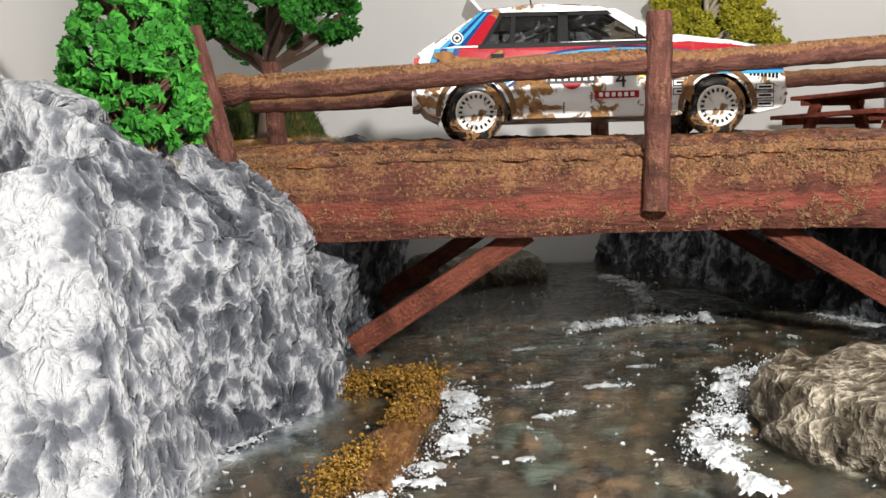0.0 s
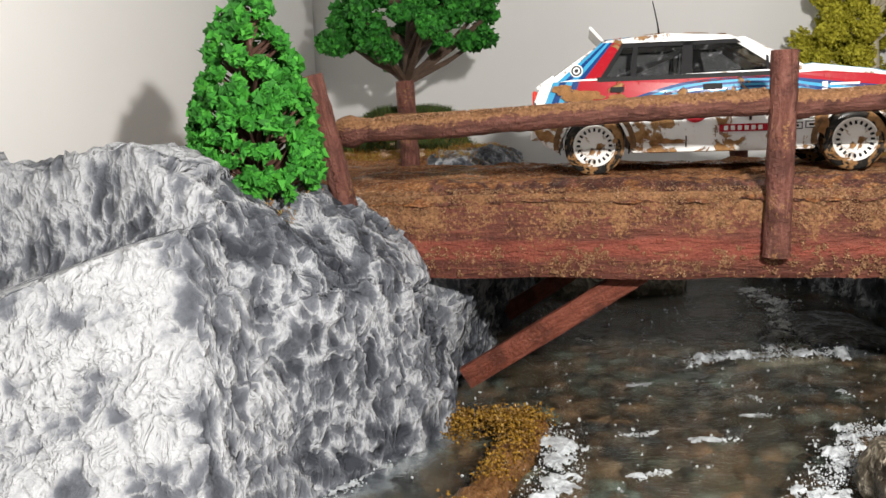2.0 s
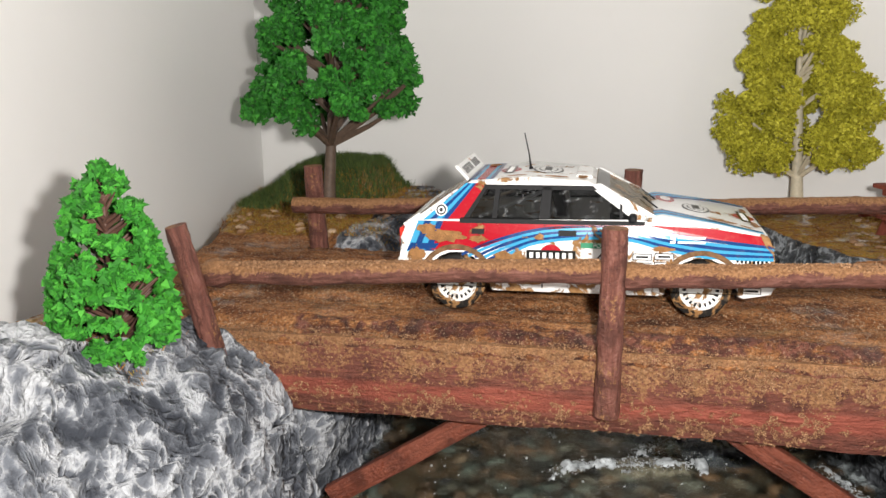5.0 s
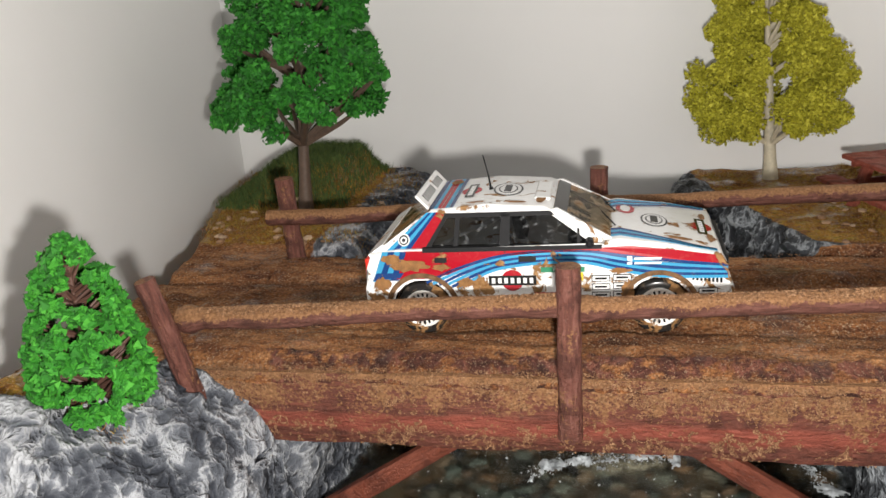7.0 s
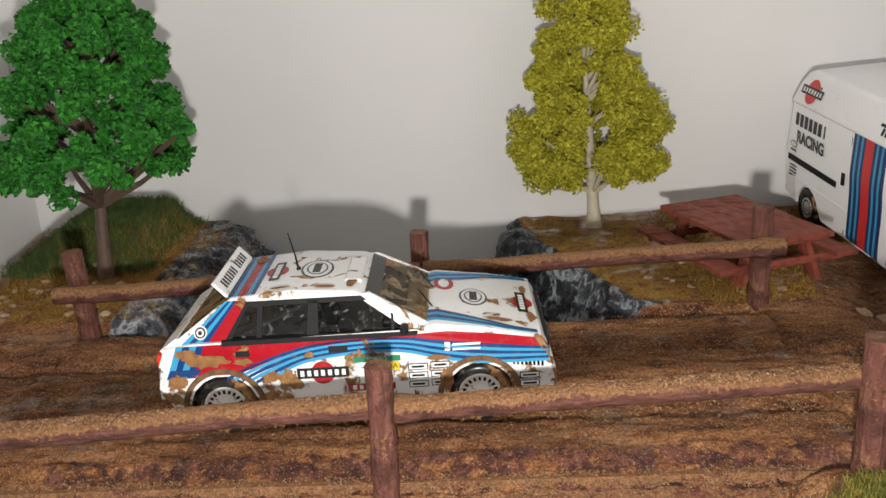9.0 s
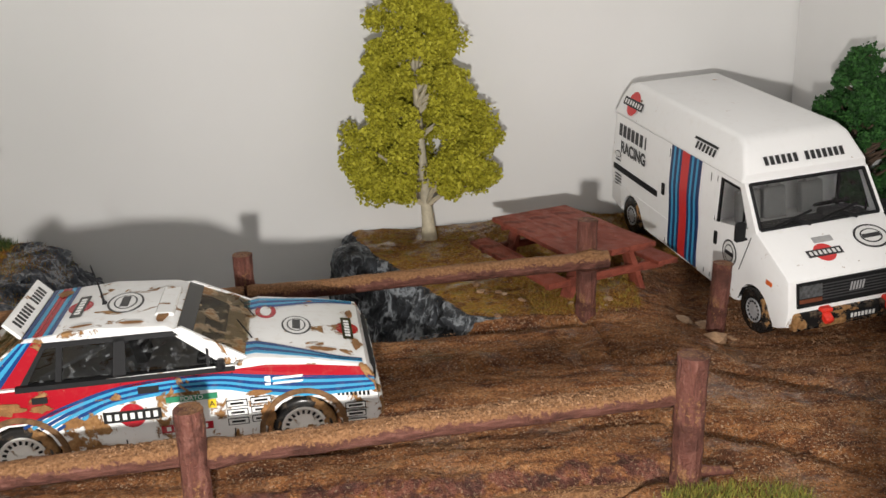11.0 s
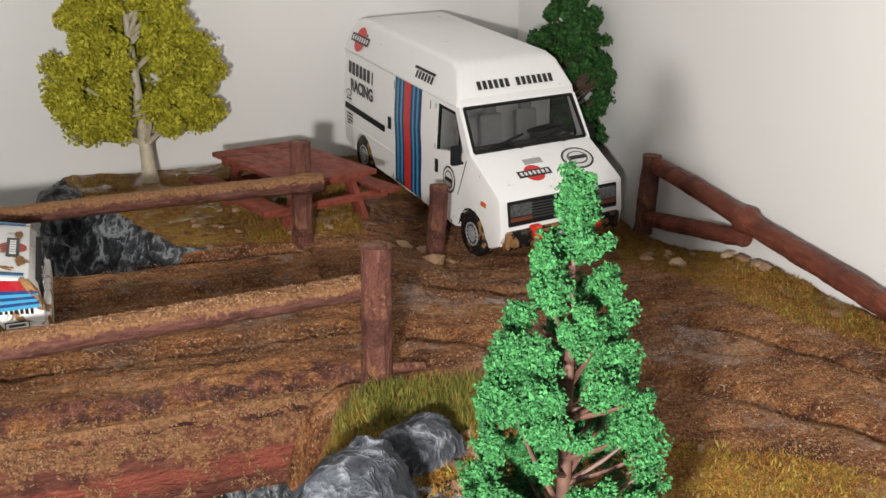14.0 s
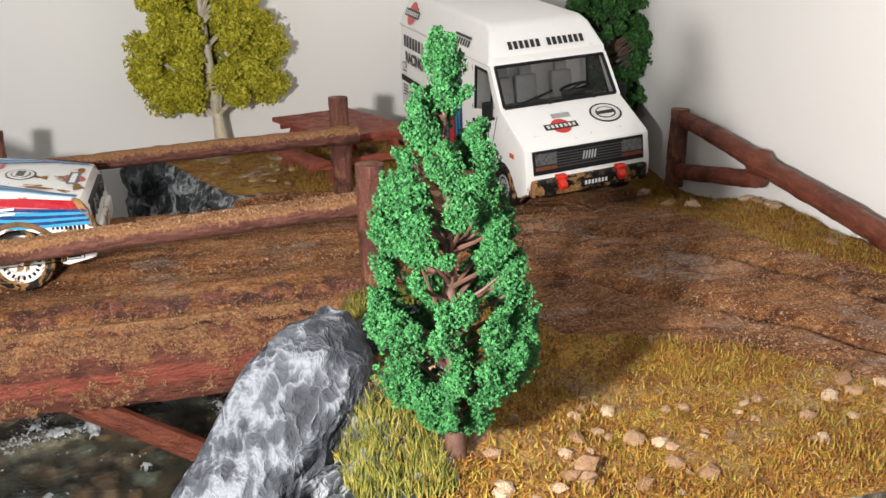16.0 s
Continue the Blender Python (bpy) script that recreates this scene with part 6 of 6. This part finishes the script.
for k in range(3):
    timber("tabletop_plank", tpt(-2.55, -1.02 + 1.02 * k, 1.72), tpt(2.55, -1.02 + 1.02 * k, 1.72), 0.16, 1.01, M_REDWOOD, table, 60 + k, "", 0.012, 14)
for s in (-1, 1):
    timber("bench_plank", tpt(-2.55, s * 2.05, 1.02), tpt(2.55, s * 2.05, 1.02), 0.16, 0.75, M_REDWOOD, table, 70 + s, "red-brown bench", 0.012, 14)
    for e in (-1, 1):
        timber("leg", tpt(e * 1.9, s * 1.45, 0.0), tpt(e * 1.9, s * 0.85, 1.62), 0.20, 0.50, M_REDWOOD, table, 80 + s + 3 * e, "", 0.012, 8)
for e in (-1, 1):
    timber("cross_bar", tpt(e * 2.08, -2.2, 0.86), tpt(e * 2.08, 2.2, 0.86), 0.26, 0.16, M_REDWOOD, table, 90 + e, "", 0.012, 10)
    timber("cross_bar", tpt(e * 2.08, -1.4, 1.54), tpt(e * 2.08, 1.4, 1.54), 0.22, 0.16, M_REDWOOD, table, 95 + e, "", 0.012, 10)

# ---- trees ----
def grow_tree(name, loc, h, trunk_r, trunk_mat, leaf_mat, profile, n_clump, clump_r, crumb, per, seed, label, lean=(0, 0), branch=True, core=0.35, category="model tree", squash=1.0, gap=0.0, whorl=1, limb=0.36, tuft=0.0):
    """A model tree: tapered trunk, limbs that reach every clump, and clumps of coarse flock.
    profile: (height share, crown radius)."""
    gen = np.random.default_rng(seed)
    t = thing(name, loc, 0, label, category, "model trees")
    bm = bmesh.new()
    n = 9
    pts = [(lean[0] * k / n + 0.05 * noise.noise((k, seed, 0)), lean[1] * k / n + 0.05 * noise.noise((k, seed, 4)), h * 0.93 * k / n - 0.1 * (k == 0)) for k in range(n + 1)]
    rad = [trunk_r * (1.25 if k == 0 else 1) * (1 - 0.82 * k / n) for k in range(n + 1)]
    tube(bm, pts, rad, 9, True, 0.12, seed)
    part("trunk", bm, trunk_mat, t, "", True, 60)
    hs = [p[0] for p in profile]
    rs = [p[1] for p in profile]
    centres, sizes = [], []
    weights = np.array([np.interp(u, hs, rs) for u in np.linspace(hs[0], hs[-1], 60)]) ** 1.35 + 0.12
    weights /= weights.sum()
    tips = [0.88, 0.91, 0.94, 0.96, 0.98, 1.0, 1.0]
    for k in range(n_clump + len(tips)):
        u = tips[k - n_clump] if k >= n_clump else np.linspace(hs[0], hs[-1], 60)[gen.choice(60, p=weights)] + gen.normal(0, 0.008)
        r = float(np.interp(u, hs, rs))
        a = k * 2.399963 + gen.normal(0, 0.35)
        d = r * (core + (1 - core) * math.sqrt(gen.uniform(0.05, 1))) - clump_r * 0.45
        d = max(0.02, d)
        c = Vector((lean[0] * u + d * math.cos(a), lean[1] * u + d * math.sin(a) * squash, h * u))
        if gap and abs(d * math.cos(a)) < gap * (1.2 - u) and math.sin(a) < 0.2 and u < 0.75:
            continue
        centres.append(c)
        sizes.append(clump_r * gen.uniform(0.7, 1.2))
        if branch and k % whorl == 0:
            z0 = max(h * hs[0] * 0.72, h * u - d * gen.uniform(0.5, 0.95))
            p0 = Vector((lean[0] * z0 / h, lean[1] * z0 / h, z0))
            mid = p0.lerp(c, 0.55) + Vector((0, 0, -0.04 * d))
            bm = bmesh.new()
            tube(bm, [p0, mid, c], [trunk_r * limb, trunk_r * limb * 0.65, trunk_r * limb * 0.3], 6)
            part("limb", bm, trunk_mat, t, "", True)
    pts, sz = [], []
    for c, s in zip(centres, sizes):
        m = int(1.9 * per * gen.uniform(0.7, 1.3))
        d = gen.normal(size=(m, 3))
        d /= np.linalg.norm(d, axis=1)[:, None]
        d *= (gen.uniform(0.1, 1.0, m) ** 0.6)[:, None] * s * gen.uniform(0.6, 1.3, 3) * np.array([1.0, 1.0, 0.85])
        if tuft:
            axis = np.array((c.x - lean[0] * c.z / h, c.y - lean[1] * c.z / h, 0.0))
            axis = axis / max(1e-6, np.linalg.norm(axis)) * 0.55 + np.array((0, 0, 0.85)) + gen.normal(0, 0.2, 3)
            axis /= np.linalg.norm(axis)
            along = d @ axis
            d = d * 0.72 + np.outer(along, axis) * tuft
            d += np.array([noise.noise_vector(Vector(q) * 9.0)[:] for q in d]) * s * 0.3
        pts.append(d + np.array(c))
        sz.append(gen.uniform(0.6, 1.3, m) * crumb)
    v, f = crumbs(np.concatenate(pts), np.concatenate(sz) * 1.25, gen, 0.5, GRIT_V, GRIT_F)
    part_np("crown", v, f, leaf_mat, t, "clumps of coarse flock foliage", smooth=False)
    return t


grow_tree("conifer", (-10.35, -2.3, 5.05), 3.95, 0.15, M_BRANCH, M_LEAF_PINE, [(0.02, 1.18), (0.12, 1.36), (0.42, 1.22), (0.70, 0.88), (0.88, 0.55), (0.97, 0.30), (1.0, 0.12)], 260, 0.19, 0.078, 20, 11, "small bright-green model conifer on the rock bank", core=0.86)
grow_tree("tree", (-11.15, 12.9, 5.15), 11.9, 0.25, M_TRUNK_DARK, M_LEAF_BRIGHT, [(0.31, 2.9), (0.34, 3.25), (0.42, 3.15), (0.64, 2.5), (0.79, 1.7), (0.93, 0.8), (1.0, 0.2)], 240, 0.46, 0.080, 88, 12, "tall bright-green model tree with spreading limbs at the back wall", lean=(1.0, 0), core=0.55, whorl=6, limb=0.62)
grow_tree("tree", (6.3, 17.9, 4.65), 9.7, 0.27, M_TRUNK_PALE, M_LEAF_LIME, [(0.22, 2.2), (0.29, 3.1), (0.45, 3.0), (0.56, 2.5), (0.68, 2.0), (0.84, 1.9), (0.95, 1.4), (1.0, 0.6)], 250, 0.52, 0.058, 150, 13, "yellow-green model tree with a pale trunk at the back wall", lean=(-0.45, 0), squash=0.5, gap=0.45, whorl=9, limb=0.45)
grow_tree("tree", (20.3, 12.8, 4.4), 7.3, 0.2, M_TRUNK_DARK, M_LEAF_DARK, [(0.2, 1.2), (0.35, 1.7), (0.6, 1.75), (0.75, 1.5), (0.9, 1.0), (1.0, 0.4)], 170, 0.38, 0.055, 90, 14, "dark-green model tree behind the parked van in the corner")
grow_tree("conifer", (9.38, -8.0, 5.55), 5.36, 0.13, M_BRANCH, M_LEAF_FRONT, [(0.12, 0.5), (0.2, 0.95), (0.33, 1.16), (0.48, 0.98), (0.68, 0.80), (0.86, 0.45), (0.96, 0.24), (1.0, 0.1)], 205, 0.20, 0.020, 210, 15, "small cool-green model conifer with brown branches on the near verge", core=0.62, whorl=3, limb=0.30, lean=(0.05, 0.3), tuft=0.8)

# ---- ground cover ----
def blades(name, spots, mat, seed, length=(0.14, 0.34), width=0.022, label="", spread=0.5):
    """Static-grass fibres standing on the given spots (x, y, z)."""
    gen = np.random.default_rng(seed)
    p = np.array(spots)
    n = len(p)
    a, tilt, L = gen.uniform(0, 6.283, n), gen.uniform(0, spread, n), gen.uniform(*length, n)
    lean = np.stack([np.cos(a) * np.sin(tilt), np.sin(a) * np.sin(tilt), np.cos(tilt)], 1) * L[:, None]
    b = gen.uniform(0, 6.283, n)
    side = np.stack([np.cos(b), np.sin(b), np.zeros(n)], 1) * width
    v = np.stack([p - side, p + side, p + lean * 0.6 + side * 0.6, p + lean * [1.15, 1.15, 1.0]], 1).reshape(-1, 3)
    i = np.arange(n)[:, None] * 4
    f = np.concatenate([i + [0, 1, 2], i + [0, 2, 3]])
    return tagged(part_np(name, v, f, mat, smooth=False), label, "grass", kind="stuff")


def height_of(ob):
    """Heights of a bank by place, for planting."""
    co = np.empty(len(ob.data.vertices) * 3)
    ob.data.vertices.foreach_get("co", co)
    co = co.reshape(-1, 3) / U
    cells = {}
    for x, y, z in co[co[:, 2] > 2.5]:
        cells.setdefault((math.floor(x * 5), math.floor(y * 5)), []).append(z)
    return {k: sum(q) / len(q) for k, q in cells.items()}


H_W, H_E = height_of(bank_w), height_of(bank_e)


def top(x, y, low=3.9):
    cells, u, v = H_W if x < 0 else H_E, x * 5 - 0.5, y * 5 - 0.5
    i, j = math.floor(u), math.floor(v)
    u, v = u - i, v - j
    near = [(cells.get((i + a, j + b)), (u if a else 1 - u) * (v if b else 1 - v)) for a in (0, 1) for b in (0, 1)]
    near = [(h, w) for h, w in near if h is not None]
    h = sum(h * w for h, w in near) / max(1e-6, sum(w for _, w in near)) if near else 0.0
    return h if h > low else None


def scatter(n, x0, x1, y0, y1, test, gen):
    out = []
    for _ in range(n * 6):
        if len(out) >= n:
            break
        x, y = gen.uniform(x0, x1), gen.uniform(y0, y1)
        z = top(x, y)
        if z is not None and gen.uniform() < test(x, y):
            out.append((x, y, z))
    return out


def patchy(x, y, s=0.5, seed=0):
    return smooth(-0.25, 0.25, noise.noise((x * s + seed, y * s, seed)))


g1 = np.random.default_rng(21)
verge = scatter(52000, 8.6, 21.3, -9.5, 19.6, lambda x, y: (1 - on_road(x, y)) * (0.35 + 0.65 * patchy(x, y)), g1)
blades("grass_verge", verge, M_GRASS, 31, (0.06, 0.15), 0.015, "short olive and ochre static grass", 1.35)
verge_w = scatter(9000, -16.4, -7.2, 9.0, 19.6, lambda x, y: 0.3 + 0.7 * patchy(x, y), g1) + scatter(900, -12.5, -9.4, -3.2, -0.9, lambda x, y: 1.0, g1)
blades("grass_verge", verge_w, M_GRASS, 32, (0.07, 0.22), 0.012, "short olive and ochre static grass", 1.0)
tuft = scatter(2600, 7.9, 9.2, -9.0, -6.0, lambda x, y: 1.0, g1) + scatter(4200, 7.9, 11.8, -3.3, -0.4, lambda x, y: smooth(1.25, 0.8, math.hypot((x - 9.9) / 1.9, (y + 1.5) / 1.1)), g1)
blades("grass_tuft", tuft, M_GRASS_GREEN, 33, (0.12, 0.30), 0.011, "longer green and straw grass beside the rock", 0.6)
mound = scatter(17000, -15.8, -8.0, 12.4, 19.6, lambda x, y: smooth(-15.5, -14.6, x) * smooth(-9.5, -9.9, x) * smooth(12.9, 13.6, y), g1)
blades("grass_mound", mound, M_GRASS_DARK, 34, (0.18, 0.42), 0.018, "dark green grass on the mound by the wall", 0.8)


def pebbles(n, x0, x1, y0, y1, test, gen, parent, size=(0.06, 0.16)):
    for x, y, z in scatter(n, x0, x1, y0, y1, test, gen):
        ob = new("pebble", stone_meshes[gen.integers(0, 6)])
        ob.parent = parent
        s = gen.uniform(*size) * (1.5 if gen.uniform() > 0.85 else 1)
        ob.matrix_local = Matrix.LocRotScale(Vector((x, y, z + s * 0.25)) * U, Euler((gen.uniform(-0.3, 0.3), gen.uniform(-0.3, 0.3), gen.uniform(0, 6.28))), Vector((s * 1.2, s, s)))


for me in stone_meshes:
    me.materials.append(M_PEBBLE)
g2 = np.random.default_rng(22)
pebbles(90, 9.6, 17.5, -9.2, -2.0, lambda x, y: (1 - on_road(x, y)) * 0.5 * patchy(x, y, 0.45, 3), g2, bank_e, (0.05, 0.15))
pebbles(75, 6.9, 14.0, 8.9, 19.0, lambda x, y: (1 - on_road(x, y)) * patchy(x, y, 0.5, 5), g2, bank_e, (0.05, 0.14))
pebbles(20, 19.0, 21.2, -2.0, 11.0, lambda x, y: (1 - on_road(x, y)), g2, bank_e, (0.07, 0.2))
pebbles(8, 12.8, 14.6, 7.4, 9.2, lambda x, y: 1.0, g2, bank_e, (0.1, 0.24))
pebbles(40, -16.0, -8.0, 8.8, 14.0, lambda x, y: patchy(x, y, 0.5, 8), g2, bank_w, (0.07, 0.18))

# loose grit on the dirt road
g3 = np.random.default_rng(23)
grit = scatter(15000, 9.2, 20.6, -8.5, 13.5, lambda x, y: on_road(x, y) * (0.15 + 0.85 * patchy(x, y, 0.9, 4)), g3)
v_, f_ = crumbs(np.array(grit) + [0, 0, 0.01], g3.uniform(0.010, 0.034, len(grit)), g3, 0.7, GRIT_V, GRIT_F)
tagged(part_np("road_grit", v_, f_, M_CRUMB, smooth=False), "loose sandy grit strewn over the muddy track", "grit", kind="stuff")

# mossy log in the water beside the near strut
log_ob = log("driftwood", (-4.95, -1.3, -0.05), (-5.75, -7.2, -0.1), 0.34, 0.40, M_DRIFT, None, 33.0, "", 30, 0.22, ((2.0, 0.08), (4.2, 0.12)))
tagged(log_ob, "rounded brown driftwood log lying in the stream", "driftwood")
gen = np.random.default_rng(41)
mp = []
for a, b, n, sp in (((-6.8, -1.4, 0.15), (-4.8, -1.5, 0.3), 2200, 0.17), ((-5.6, -1.5, 0.25), (-5.1, -2.6, 0.3), 1600, 0.2), ((-5.8, -6.0, 0.25), (-6.2, -7.6, 0.25), 1600, 0.18), ((-5.1, -2.4, 0.24), (-5.4, -4.6, 0.22), 1500, 0.15), ((-7.2, -1.0, 0.1), (-6.2, -2.2, 0.12), 900, 0.2)):
    t_ = gen.uniform(0, 1, n)[:, None]
    mp.append(np.array(a) * (1 - t_) + np.array(b) * t_ + gen.normal(0, sp, (n, 3)) * [1, 1, 0.55])
mp = np.concatenate(mp)
v_, f_ = crumbs(mp, gen.uniform(0.012, 0.034, len(mp)), gen)
tagged(part_np("moss", v_, f_, M_MOSS, smooth=False), "glistening amber resin moss along the driftwood", "moss", kind="stuff")
